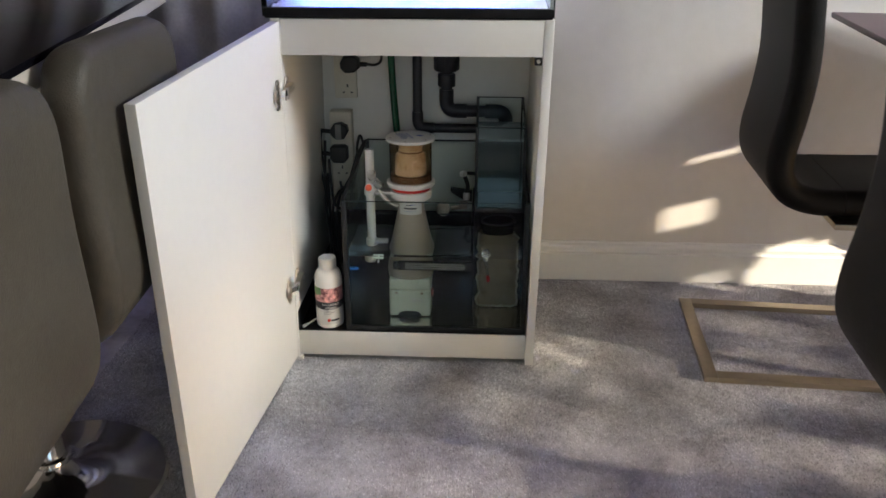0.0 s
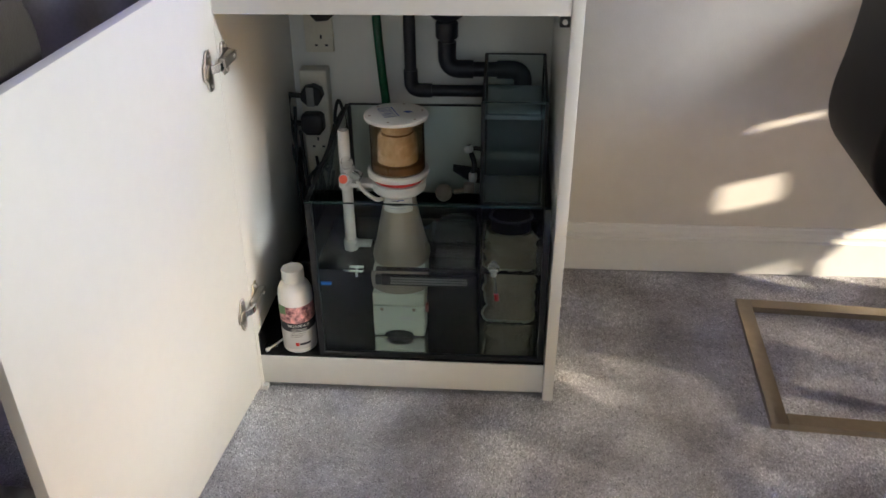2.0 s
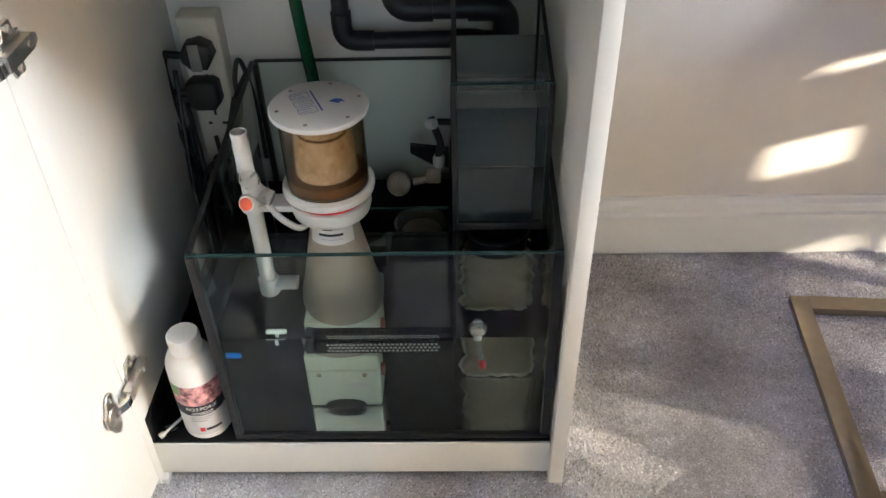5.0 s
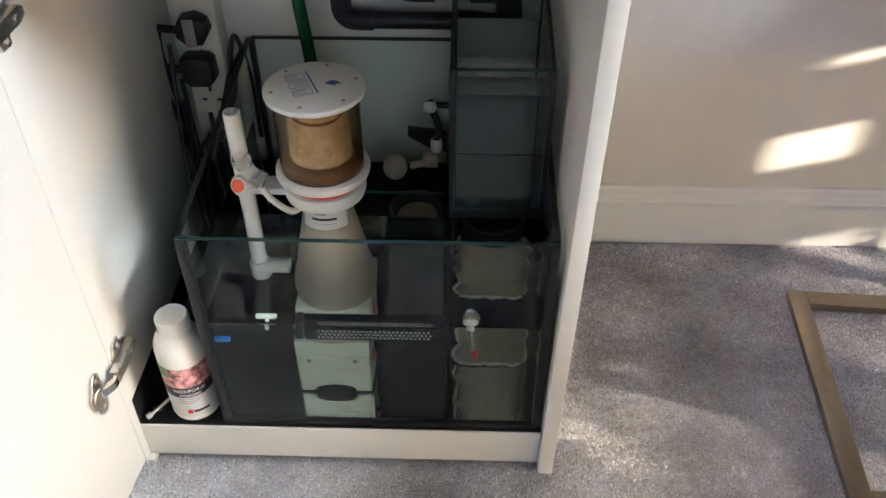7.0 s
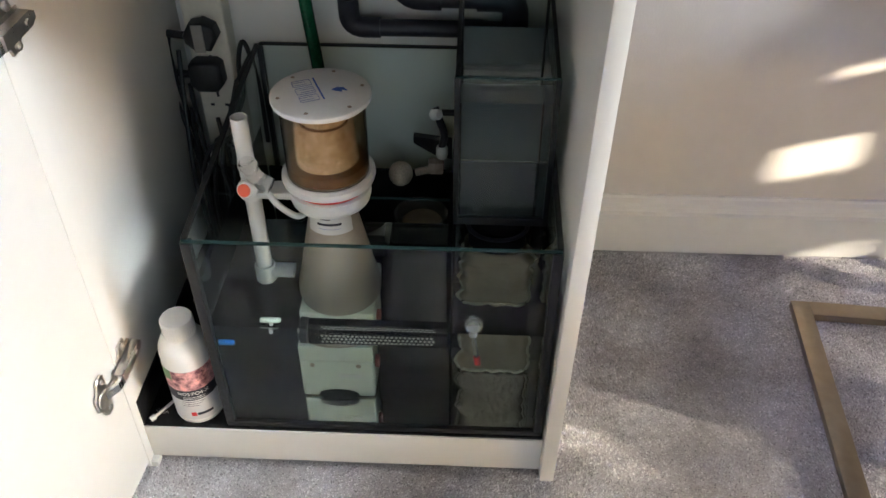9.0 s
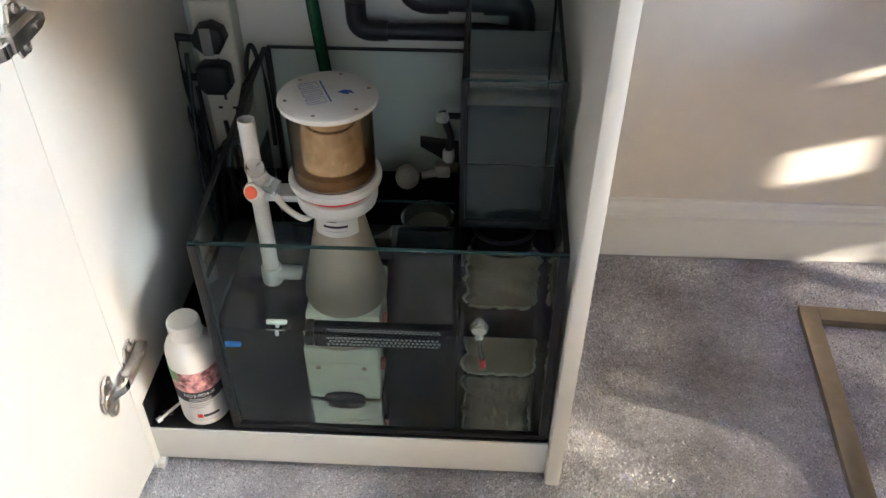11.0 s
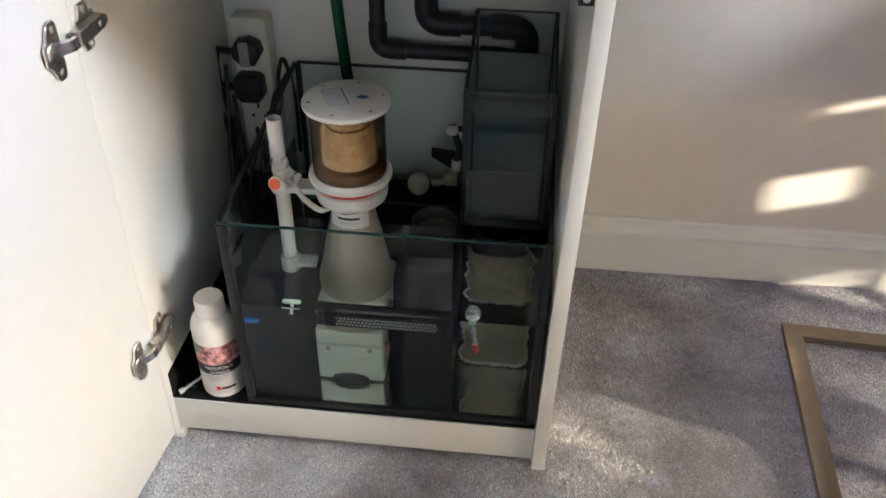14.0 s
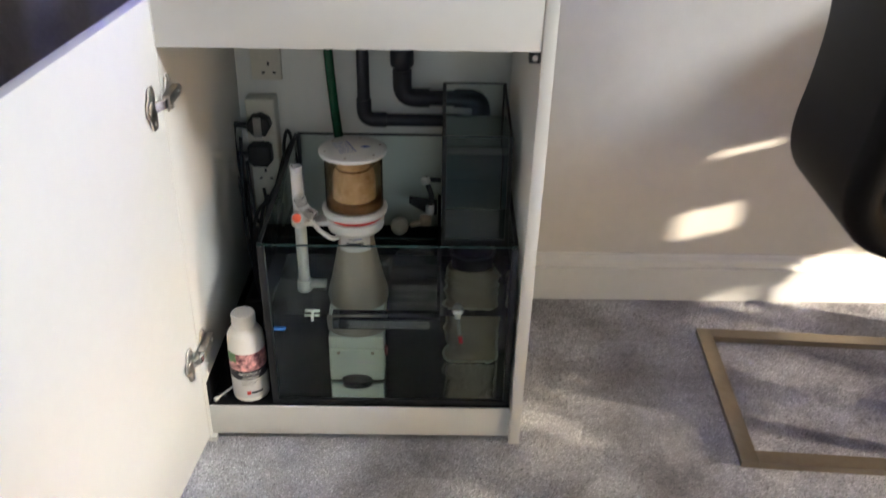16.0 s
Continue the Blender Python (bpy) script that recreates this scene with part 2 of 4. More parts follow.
def prism(poly, lo, hi, axis="y", bev=0.0, seg=3):
    """Extrude a closed outline between lo and hi along an axis."""
    bm = bmesh.new()
    put = {"y": lambda a, b, c: (a, c, b), "x": lambda a, b, c: (c, a, b), "z": lambda a, b, c: (a, b, c)}[axis]
    ends = [[bm.verts.new(put(a, b, c)) for a, b in poly] for c in (lo, hi)]
    n = len(poly)
    rim = []
    for i in range(n):
        bm.faces.new((ends[0][i], ends[0][(i + 1) % n], ends[1][(i + 1) % n], ends[1][i]))
    caps = [bm.faces.new(ends[0][::-1]), bm.faces.new(ends[1])]
    if bev:
        rim = [e for c in caps for e in c.edges]
        bmesh.ops.bevel(bm, geom=rim, offset=bev, segments=seg, profile=0.55, affect="EDGES")
    return bm


def turned(bm, m):
    bmesh.ops.transform(bm, matrix=m, verts=bm.verts)
    return bm


def text(body, size, mat, parent, m, name="lettering"):
    cu = bpy.data.curves.new(name, "FONT")
    cu.body, cu.size, cu.extrude, cu.align_x = body, size, 0.0002, "CENTER"
    tmp = bpy.data.objects.new(name, cu)
    scene.collection.objects.link(tmp)
    me = bpy.data.meshes.new_from_object(tmp.evaluated_get(bpy.context.evaluated_depsgraph_get()))
    bpy.data.objects.remove(tmp)
    me.transform(m)
    me.materials.clear()
    me.materials.append(mat)
    ob = new(name, me)
    ob.parent = parent
    return ob


# ---------- the room ----------
WY = 0.53
X0, X1, Y0, H = -2.4, 3.2, -4.0, 2.4


def room():
    tagged(finish("floor", box(X0, X1, Y0, WY + 0.1, -0.12, -0.004), M_CARPET), "grey mottled cut-pile carpet floor", "carpet", kind="structure")
    tagged(finish("ceiling", box(X0, X1, Y0, WY + 0.1, H, H + 0.1), M_CEIL), "plain white ceiling", "ceiling", kind="structure")
    tagged(finish("wall_north", box(X0, X1, WY, WY + 0.1, 0, H), M_WALL), "off-white painted wall with patches of sunlight", "wall", kind="structure")
    tagged(finish("wall_west", box(X0 - 0.1, X0, Y0, WY + 0.1, 0, H), M_WALL), "off-white painted wall", "wall", kind="structure")
    # south wall with a window opening
    bm = box(X0, 0.3, Y0 - 0.1, Y0, 0, H)
    box(1.9, X1, Y0 - 0.1, Y0, 0, H, bm=bm)
    box(0.3, 1.9, Y0 - 0.1, Y0, 0, 0.75, bm=bm)
    box(0.3, 1.9, Y0 - 0.1, Y0, 2.15, H, bm=bm)
    tagged(finish("wall_south", bm, M_WALL), "off-white wall with a window", "wall", kind="structure")
    # unseen east wall: holes and slits are cut to shape the sun patches indoors
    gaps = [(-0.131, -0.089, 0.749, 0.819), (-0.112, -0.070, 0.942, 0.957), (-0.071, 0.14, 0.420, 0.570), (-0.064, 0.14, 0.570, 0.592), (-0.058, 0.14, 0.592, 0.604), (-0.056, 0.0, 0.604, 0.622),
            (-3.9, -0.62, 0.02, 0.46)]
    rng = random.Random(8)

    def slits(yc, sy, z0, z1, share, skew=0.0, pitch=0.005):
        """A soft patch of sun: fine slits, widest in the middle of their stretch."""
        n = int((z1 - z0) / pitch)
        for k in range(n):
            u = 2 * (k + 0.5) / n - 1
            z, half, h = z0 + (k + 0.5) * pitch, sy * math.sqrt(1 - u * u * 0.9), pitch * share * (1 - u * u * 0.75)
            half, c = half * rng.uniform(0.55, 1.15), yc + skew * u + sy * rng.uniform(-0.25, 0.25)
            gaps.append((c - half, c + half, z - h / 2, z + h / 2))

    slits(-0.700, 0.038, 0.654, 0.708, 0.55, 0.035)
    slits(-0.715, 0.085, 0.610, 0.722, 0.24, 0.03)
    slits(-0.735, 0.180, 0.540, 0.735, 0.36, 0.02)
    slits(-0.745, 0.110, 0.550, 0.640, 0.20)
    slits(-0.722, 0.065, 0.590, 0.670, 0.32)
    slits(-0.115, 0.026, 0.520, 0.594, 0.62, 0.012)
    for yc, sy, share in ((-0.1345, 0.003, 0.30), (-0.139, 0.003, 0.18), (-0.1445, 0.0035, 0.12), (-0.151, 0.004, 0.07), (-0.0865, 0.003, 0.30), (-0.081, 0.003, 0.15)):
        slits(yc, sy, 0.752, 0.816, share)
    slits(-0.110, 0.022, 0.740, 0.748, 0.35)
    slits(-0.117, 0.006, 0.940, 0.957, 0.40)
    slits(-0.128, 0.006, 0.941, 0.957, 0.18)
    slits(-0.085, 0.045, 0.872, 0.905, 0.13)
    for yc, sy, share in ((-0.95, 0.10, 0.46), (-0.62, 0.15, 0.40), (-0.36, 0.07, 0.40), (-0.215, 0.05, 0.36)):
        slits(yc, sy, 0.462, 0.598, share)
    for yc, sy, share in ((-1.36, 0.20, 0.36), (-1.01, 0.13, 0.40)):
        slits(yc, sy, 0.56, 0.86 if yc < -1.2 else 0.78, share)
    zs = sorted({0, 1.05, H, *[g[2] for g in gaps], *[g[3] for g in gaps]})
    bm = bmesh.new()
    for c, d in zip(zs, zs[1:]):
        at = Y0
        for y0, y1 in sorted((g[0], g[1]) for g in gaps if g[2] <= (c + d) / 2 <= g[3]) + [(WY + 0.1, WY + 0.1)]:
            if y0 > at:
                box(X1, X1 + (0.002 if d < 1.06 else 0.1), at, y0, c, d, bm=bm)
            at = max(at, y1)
    tagged(finish("wall_east", bm, M_WALL), "unseen off-white wall with holes cut to shape the sun patches", "wall", kind="structure")
    # skirting with a moulded top
    prof = [(WY, 0.0), (WY - 0.018, 0.0), (WY - 0.018, 0.086), (WY - 0.012, 0.090), (WY - 0.012, 0.099), (WY - 0.016, 0.103), (WY - 0.014, 0.110), (WY - 0.006, 0.116), (WY - 0.005, 0.121), (WY, 0.122)]
    tagged(finish("baseboard", prism(prof, X0, X1, "x"), M_TRIM, smooth=30), "white gloss moulded skirting board", "skirting board", kind="structure")


room()


def pile():
    """Short carpet tufts where the path comes nearest."""
    rng = np.random.default_rng(4)
    n = 860000
    x = rng.uniform(-0.45, 1.80, n)
    y = np.where(rng.random(n) < 0.66, rng.uniform(-0.30, WY - 0.02, n), rng.uniform(-1.0, -0.30, n))
    keep = ~((x > 0.0) & (x < 0.6) & (y > 0.02))
    x, y = x[keep], y[keep]
    n = len(x)
    a = rng.uniform(0, math.tau, n)
    w, h = rng.uniform(0.0010, 0.0018, n), rng.uniform(0.0017, 0.0042, n)
    lean = rng.normal(0, 0.0019, (n, 2)) + np.stack([np.sin(y * 9 + x * 4), np.cos(x * 11 - y * 3)], 1) * 0.0016
    v = np.empty((n, 3, 3))
    v[:, 0] = np.stack([x - np.cos(a) * w, y - np.sin(a) * w, np.full(n, -0.0045)], 1)
    v[:, 1] = np.stack([x + np.cos(a) * w, y + np.sin(a) * w, np.full(n, -0.005)], 1)
    v[:, 2] = np.stack([x + lean[:, 0], y + lean[:, 1], h - 0.005], 1)
    me = bpy.data.meshes.new("carpet_pile")
    me.from_pydata(v.reshape(-1, 3).tolist(), [], np.arange(n * 3).reshape(-1, 3).tolist())
    me.materials.append(M_PILE)
    tagged(new("carpet_pile", me), "short grey carpet tufts brushed in several directions", "carpet pile", kind="stuff")


pile()

# ---------- cabinet ----------
CT = 0.826   # top of the cabinet
VIEW_SHEAR = 0.0135   # sideways shear that fits the cabinet to the camera's view
DOOR = pose(0.0192, -0.0003, 0, 0, 0, -95.2)   # local x runs from the hinge to the free edge, local y to the outside


def hinge(parent, z):
    """Concealed cup hinge: winged plate and channel arm on the side panel, link, cup flange on the door."""
    h = part("hinge", box(0.0205, 0.0235, 0.002, 0.044, z - 0.012, z + 0.012, 0.001), M_METAL, parent, "nickel concealed cup hinge")
    for sz in (-1, 1):
        wing = [(0.006, sz * 0.0122), (0.034, sz * 0.0122), (0.030, sz * 0.027), (0.012, sz * 0.027)]
        part("wing", turned(prism(wing, 0.0205, 0.0245, "x", 0.0008, 1), pose(0, 0, z)), M_METAL, h)
        part("screw", turned(lathe([(0.0048, 0), (0.0048, 0.003), (0.0025, 0.0045)], seg=16), Matrix.Translation((0.0245, 0.021, z + sz * 0.020)) @ pose(0, 0, 0, 0, 90, 0)), M_METAL, h)
    arm = [(-0.016, -0.0085), (0.040, -0.0085), (0.050, -0.004), (0.050, 0.004), (0.040, 0.0085), (-0.016, 0.0085)]
    part("hinge_arm", turned(prism(arm, 0.0236, 0.0365, "x", 0.0025, 2), pose(0, 0, z)), M_METAL, h)
    part("adjuster", turned(lathe([(0.0035, 0), (0.0035, 0.002)], seg=14), Matrix.Translation((0.0365, 0.030, z)) @ pose(0, 0, 0, 0, 90, 0)), M_METAL, h)
    link = sweep(round_path([(0.031, -0.010, z), (0.034, -0.026, z - 0.001), (0.019, -0.044, z - 0.002)], 0.008), [(-0.002, -0.0065), (0.002, -0.0065), (0.002, 0.0065), (-0.002, 0.0065)])
    part("link", link, M_CHROME, h)
    out = [(0.008, -0.028), (0.012, -0.033), (0.022, -0.033), (0.027, -0.028), (0.030, -0.015), (0.038, -0.010), (0.038, 0.010), (0.030, 0.015), (0.027, 0.028), (0.022, 0.033), (0.012, 0.033), (0.008, 0.028)]
    part("cup_flange", turned(prism(out, 0.0002, 0.0035, "y", 0.0008, 1), DOOR @ pose(0.022, 0.0, z - 0.004)), M_METAL, h)
    for sz in (-1, 1):
        part("screw", turned(lathe([(0.004, 0), (0.004, 0.0015), (0.002, 0.0025)], seg=14), DOOR @ pose(0.039, 0.0035, z - 0.004 + sz * 0.024, -90, 0, 0)), M_METAL, h)
    part("hinge_cup", turned(lathe([(0.012, 0.0), (0.0125, 0.002), (0.010, 0.0035)], seg=24), DOOR @ pose(0.045, 0.0035, z - 0.004, -90, 0, 0)), M_METAL, h)


def cabinet():
    c = thing("cabinet", (0, 0, 0), "white lacquered aquarium cabinet with its single door standing open", "cabinet")
    part("side_panel", box(0.0, 0.020, 0.0, 0.50, 0.0, CT, 0.0004), M_LAC, c)
    part("side_panel", box(0.580, 0.600, 0.0, 0.50, 0.0, CT, 0.0015), M_LAC, c)
    part("top_rail", box(0.0205, 0.5795, 0.001, 0.019, 0.749, CT - 0.001, 0.0015), M_LAC, c)
    part("top_panel", box(0.0205, 0.5795, 0.0195, 0.50, CT - 0.020, CT - 0.001), M_LAC, c)
    part("plinth", box(0.0205, 0.5795, 0.014, 0.030, 0.008, 0.0735, 0.0015), M_LAC, c)
    part("bottom_panel", box(0.0205, 0.5795, 0.0305, 0.458, 0.054, 0.0705), M_LAC, c)
    part("back_panel", box(0.0205, 0.5795, 0.459, 0.475, 0.03, CT - 0.0205), M_LAC, c)
    part("levelling_foot", box(0.004, 0.030, 0.003, 0.020, -0.004, 0.007, 0.002), M_LAC, c)
    leaf = box(0.0, 0.606, -0.019, 0.0, 0.012, 0.820, 0.0012)
    for v in leaf.verts:   # free end lowered and turned outwards to fit the camera's view
        v.co.z -= v.co.x / 0.606 * (0.043 if v.co.z > 0.4 else 0.006)
        v.co.y -= 0.022 * v.co.z / 0.8 * v.co.x / 0.606
    d = part("door", turned(leaf, DOOR), M_LAC, c, "open white lacquered cabinet door")
    for z in (0.674, 0.212):
        hinge(d, z)
    k = part("door_catch", box(0.563, 0.5795, 0.004, 0.024, 0.731, 0.7485, 0.002), M_BLACKP, c, "small dark door catch")
    part("catch_pin", turned(lathe([(0.004, 0), (0.004, 0.004)], seg=14), pose(0.571, 0.004, 0.740, 90, 0, 0)), M_METAL, k)
    for o in c.children_recursive:
        o.data.transform(Matrix(((1, 0, VIEW_SHEAR, 0), (0, 1, 0, 0), (0, 0, 1, 0), (0, 0, 0, 1))))
    # black liner: flat tray with a low upstand along one side
    tray = thing("liner_tray", (0.30, 0.235, 0.0738), "black plastic liner tray with a low upstand on the cabinet floor", "liner")
    off = Matrix.Translation((-0.30, -0.235, -0.0738))
    part("tray_base", turned(box(0.0205, 0.5795, 0.0165, 0.457, 0.0738, 0.0768, 0.0006), off), M_MAT, tray)
    part("upstand", turned(box(0.0205, 0.0235, 0.0165, 0.457, 0.0769, 0.125, 0.0006), off), M_MAT, tray)


cabinet()


# ---------- sump tank ----------
SX0, SX1, SY0, SY1, SZ = 0.140, 0.5775, 0.020, 0.450, 0.0772
SF, SB, G = 0.411, 0.443, 0.006       # front and back heights, glass thickness
WATER = 0.272


def glass(bm, name, parent, label=""):
    ob = part(name, bm, M_GLASS, parent, label, smooth=0)
    ob.visible_shadow = False
    return ob


def side_pane(x0, x1, y0=SY0 + G, y1=SY1 - G):
    return prism([(y0, SZ + 0.006), (y1, SZ + 0.006), (y1, SB), (y0, SF)], x0, x1, "x")


def sump():
    s = thing("sump_tank", (0.36, 0.23, SZ), "glass filter sump with black silicone seams, half full of water", "sump")
    off = Matrix.Translation((-0.36, -0.23, -SZ))
    P = lambda n, bm, m, l="", sm=40: part(n, turned(bm, off), m, s, l, sm)
    Q = lambda n, bm, l="": glass(turned(bm, off), n, s, l)
    P("base_pane", box(SX0, SX1, SY0, SY1, SZ, SZ + 0.006), M_TABLE, "glossy black sump floor")
    Q("front_pane", box(SX0, SX1, SY0, SY0 + G, SZ + 0.006, SF), "clear front glass pane")
    Q("back_pane", box(SX0, SX1, SY1 - G, SY1, SZ + 0.006, SB))
    Q("side_pane", side_pane(SX0, SX0 + G))
    Q("side_pane", side_pane(SX1 - G, SX1))
    P("glass_edge", box(SX0, SX1, SY0 + 0.0005, SY0 + G - 0.0005, SF + 0.0002, SF + 0.0012), M_GEDGE, "green-tinted polished top edge")
    P("glass_edge", box(SX0 + G, SX1 - G, SY1 - G, SY1, SB + 0.0002, SB + 0.003), M_SIL)
    for x0 in (SX0, SX1 - G):
        P("silicone_seam", prism([(SY0 + G, SF), (SY1 - G, SB), (SY1 - G, SB + 0.003), (SY0 + G, SF + 0.003)], x0 - 0.0005, x0 + G + 0.0005, "x"), M_SIL)
    for x0 in (SX0 - 0.0008, SX1 - 0.0112):
        P("silicone_seam", box(x0, x0 + 0.012, SY0 - 0.0008, SY0 + 0.012, SZ + 0.003, SF - 0.001, 0.002), M_SIL, "black silicone corner seam")
        P("silicone_seam", box(x0, x0 + 0.012, SY1 - 0.012, SY1 + 0.0008, SZ + 0.003, SB - 0.001, 0.002), M_SIL)
    P("silicone_seam", box(SX0, SX1, SY0 - 0.001, SY0 + 0.010, SZ, SZ + 0.010, 0.002), M_SIL)
    # inner partitions
    Q("baffle", box(SX0 + G, 0.4415, 0.268, 0.274, SZ + 0.006, 0.292), "clear partition behind the skimmer chamber")
    P("glass_edge", box(SX0 + G, 0.4415, 0.2682, 0.2738, 0.2922, 0.2932), M_GEDGE)
    P("baffle", box(SX0 + G, 0.4415, 0.242, 0.245, SZ + 0.006, 0.268), M_BAFFLE, "black partition under the water line")
    P("baffle", box(0.442, 0.448, 0.13, 0.43, SZ + 0.006, 0.315), M_BAFFLE)
    P("baffle", box(0.4485, SX1 - G, 0.262, 0.266, SZ + 0.006, 0.30), M_BAFFLE)
    P("baffle", box(SX0 + G, SX1 - G, 0.395, 0.400, SZ + 0.006, 0.255), M_BAFFLE)
    # black sheets added so the side glass reads dark, as the shade makes it
    P("tone_sheet", prism([(SY0 + 0.012, SZ + 0.006), (0.395, SZ + 0.006), (0.395, 0.330), (SY0 + 0.012, 0.330)], SX0 - 0.0022, SX0 - 0.0010, "x"), M_MAT, "black sheet added outside the glass in place of the shade there")
    P("tone_sheet", prism([(SY0 + 0.012, SZ + 0.006), (0.395, SZ + 0.006), (0.395, 0.330), (SY0 + 0.012, 0.330)], SX1 + 0.0003, SX1 + 0.0012, "x"), M_MAT)
    w = P("water", box(SX0 + G + 0.0006, SX1 - G - 0.0006, SY0 + G + 0.0006, 0.2415, SZ + 0.0066, WATER), M_WATER, "still clear water", 0)
    w.visible_shadow = False


def reservoir():
    x0, x1, y0, y1, z0, z1, g = 0.4495, 0.5705, 0.155, 0.360, 0.346, 0.585, 0.004
    r = thing("top_up_reservoir", ((x0 + x1) / 2, (y0 + y1) / 2, z0), "tall narrow glass top-up reservoir with black seams", "water reservoir")
    off = Matrix.Translation((-(x0 + x1) / 2, -(y0 + y1) / 2, -z0))
    for bm, l in ((box(x0, x1, y0, y0 + g, z0, z1 - 0.030), ""), (box(x0, x1, y1 - g, y1, z0, z1), ""), (prism([(y0 + g, z0), (y1 - g, z0), (y1 - g, z1 - 0.002), (y0 + g, z1 - 0.032)], x0, x0 + g, "x"), ""), (prism([(y0 + g, z0), (y1 - g, z0), (y1 - g, z1 - 0.002), (y0 + g, z1 - 0.032)], x1 - g, x1, "x"), "")):
        glass(turned(bm, off), "pane", r)
    # haze and reflection of the water are put into this grey-blue base and sheet
    part("base_pane", turned(box(x0, x1, y0, y1, z0 - 0.004, z0), off), M_TEAL, r)
    part("tone_sheet", turned(box(x0 + 0.002, x1 - 0.002, y1 + 0.0012, y1 + 0.0022, z0, 0.520), off), M_TEAL, r, "grey-blue sheet added behind the glass for the water's haze")
    for a in (x0 - 0.001, x1 - 0.006):
        part("silicone_seam", turned(box(a, a + 0.007, y1 - 0.006, y1 + 0.001, z0, z1, 0.001), off), M_SIL, r)
        part("silicone_seam", turned(box(a, a + 0.007, y0 - 0.001, y0 + 0.006, z0, z1 - 0.030, 0.001), off), M_SIL, r)
        part("silicone_seam", turned(prism([(y0, z1 - 0.032), (y1, z1 - 0.002), (y1, z1 + 0.001), (y0, z1 - 0.029)], a + 0.001, a + 0.006, "x"), off), M_SIL, r)
    part("silicone_seam", turned(box(x0, x1, y1 - 0.004, y1, z1, z1 + 0.002), off), M_SIL, r)
    part("glass_edge", turned(box(x0, x1, y0, y0 + g, z1 - 0.030, z1 - 0.028), off), M_GEDGE, r)
    part("silicone_seam", turned(box(x0, x1, y0 - 0.001, y0 + 0.006, z0 - 0.004, z0 + 0.008, 0.001), off), M_SIL, r)
    w = part("water", turned(box(x0 + g + 0.0005, x1 - g - 0.0005, y0 + g + 0.0005, y1 - g - 0.0005, z0 + 0.0005, 0.522), off), M_WATER, r, smooth=0)
    w.visible_shadow = False


sump()
reservoir()


# ---------- protein skimmer ----------
def skimmer():
    cx, cy = 0.292, 0.158
    s = thing("protein_skimmer", (cx, cy, 0.0835), "white protein skimmer with a brown-stained clear collection cup", "protein skimmer")
    off = Matrix.Translation((-cx, -cy, -0.0835))
    P = lambda n, bm, m, l="", sm=40, par=None: part(n, turned(bm, off), m, par or s, l, sm)
    C = lambda prof, seg=48, closed=False: lathe(prof, cx, cy, seg, closed=closed)
    lid = P("lid", C([(0.055, 0.5235), (0.0590, 0.5245), (0.0598, 0.527), (0.0594, 0.5305), (0.057, 0.532)]), M_WHITEP, "round white lid with printed marks")
    for k in range(6):
        a = radians(20 + 60 * k)
        P("screw_hole", lathe([(0.0026, 0.5321), (0.0022, 0.5326)], cx + 0.050 * math.cos(a), cy + 0.050 * math.sin(a), 10), M_SPONGE, "", 40, lid)
    # printed marks as plain shapes: three outlined blocks, a fine bar and a blue swoosh
    mark = pose(cx - 0.018, cy + 0.001, 0.5322, 0, 0, 24) @ Matrix.Diagonal((1.3, 1.25, 1, 1))
    for k in range(3):
        bm = bmesh.new()
        rim = [(-0.0085, -0.0055), (0.0085, -0.0055), (0.0085, 0.0055), (-0.0085, 0.0055)]
        loop = round_path([Vector((*p, 0.00015)) for p in rim + rim[:2]][1:] , 0.0022, 4)
        tube(loop, 0.00035, 5, bm)
        for q in (-0.0022, 0.0022):
            tube([Vector((-0.0085 + 0.004 * (k % 2), q, 0.00015)), Vector((0.004 + 0.0045 * (k == 1), q, 0.00015))], 0.00033, 5, bm)
        P("printed_mark", turned(bm, mark @ pose(0, 0.0145 - 0.0145 * k, 0)), M_BLUEF, "", 40, lid)
    P("printed_mark", turned(box(0.0115, 0.0130, -0.021, 0.021, 0, 0.0003), mark), M_BLUE, "", 40, lid)
    P("printed_mark", turned(prism([(-0.009, 0.001), (-0.002, 0.006), (0.006, 0.004), (0.010, -0.004), (0.003, -0.001), (0.004, -0.006), (-0.003, -0.003)], 0, 0.0003, "z"), pose(cx + 0.021, cy + 0.006, 0.5322, 0, 0, 10)), M_BLUE, "", 40, lid)
    # cup wall as a thin shell
    cup = P("collection_cup", C([(0.0515, 0.424), (0.0515, 0.5235), (0.0497, 0.5235), (0.0497, 0.424)], closed=True), M_CUP, "clear cup stained brown")
    cup.visible_shadow = False
    P("skimmate", C([(0.0493, 0.426), (0.0493, 0.4395), (0.047, 0.4405)]), M_FOAM, "brown liquid in the cup")
    P("inner_neck", C([(0.0385, 0.4406), (0.038, 0.455), (0.0365, 0.488), (0.029, 0.497), (0.028, 0.517)]), M_NECK, "tan stained riser tube")
    P("stain_ring", C([(0.0296, 0.4985), (0.0305, 0.4965), (0.0300, 0.4945)]), M_FOAM, "brown dried stain")
    P("flange", C([(0.052, 0.4105), (0.0575, 0.412), (0.0590, 0.4165), (0.0585, 0.4215), (0.0545, 0.424), (0.051, 0.4235)]), M_WHITEP)
    P("seal_ring", C([(0.045, 0.4010), (0.0480, 0.4020), (0.0480, 0.4095), (0.046, 0.4103)]), M_RED, "red rubber seal")
    P("collar", C([(0.036, 0.374), (0.044, 0.376), (0.0500, 0.381), (0.0520, 0.388), (0.0518, 0.3995), (0.0490, 0.4012), (0.046, 0.4008)]), M_WHITEP)
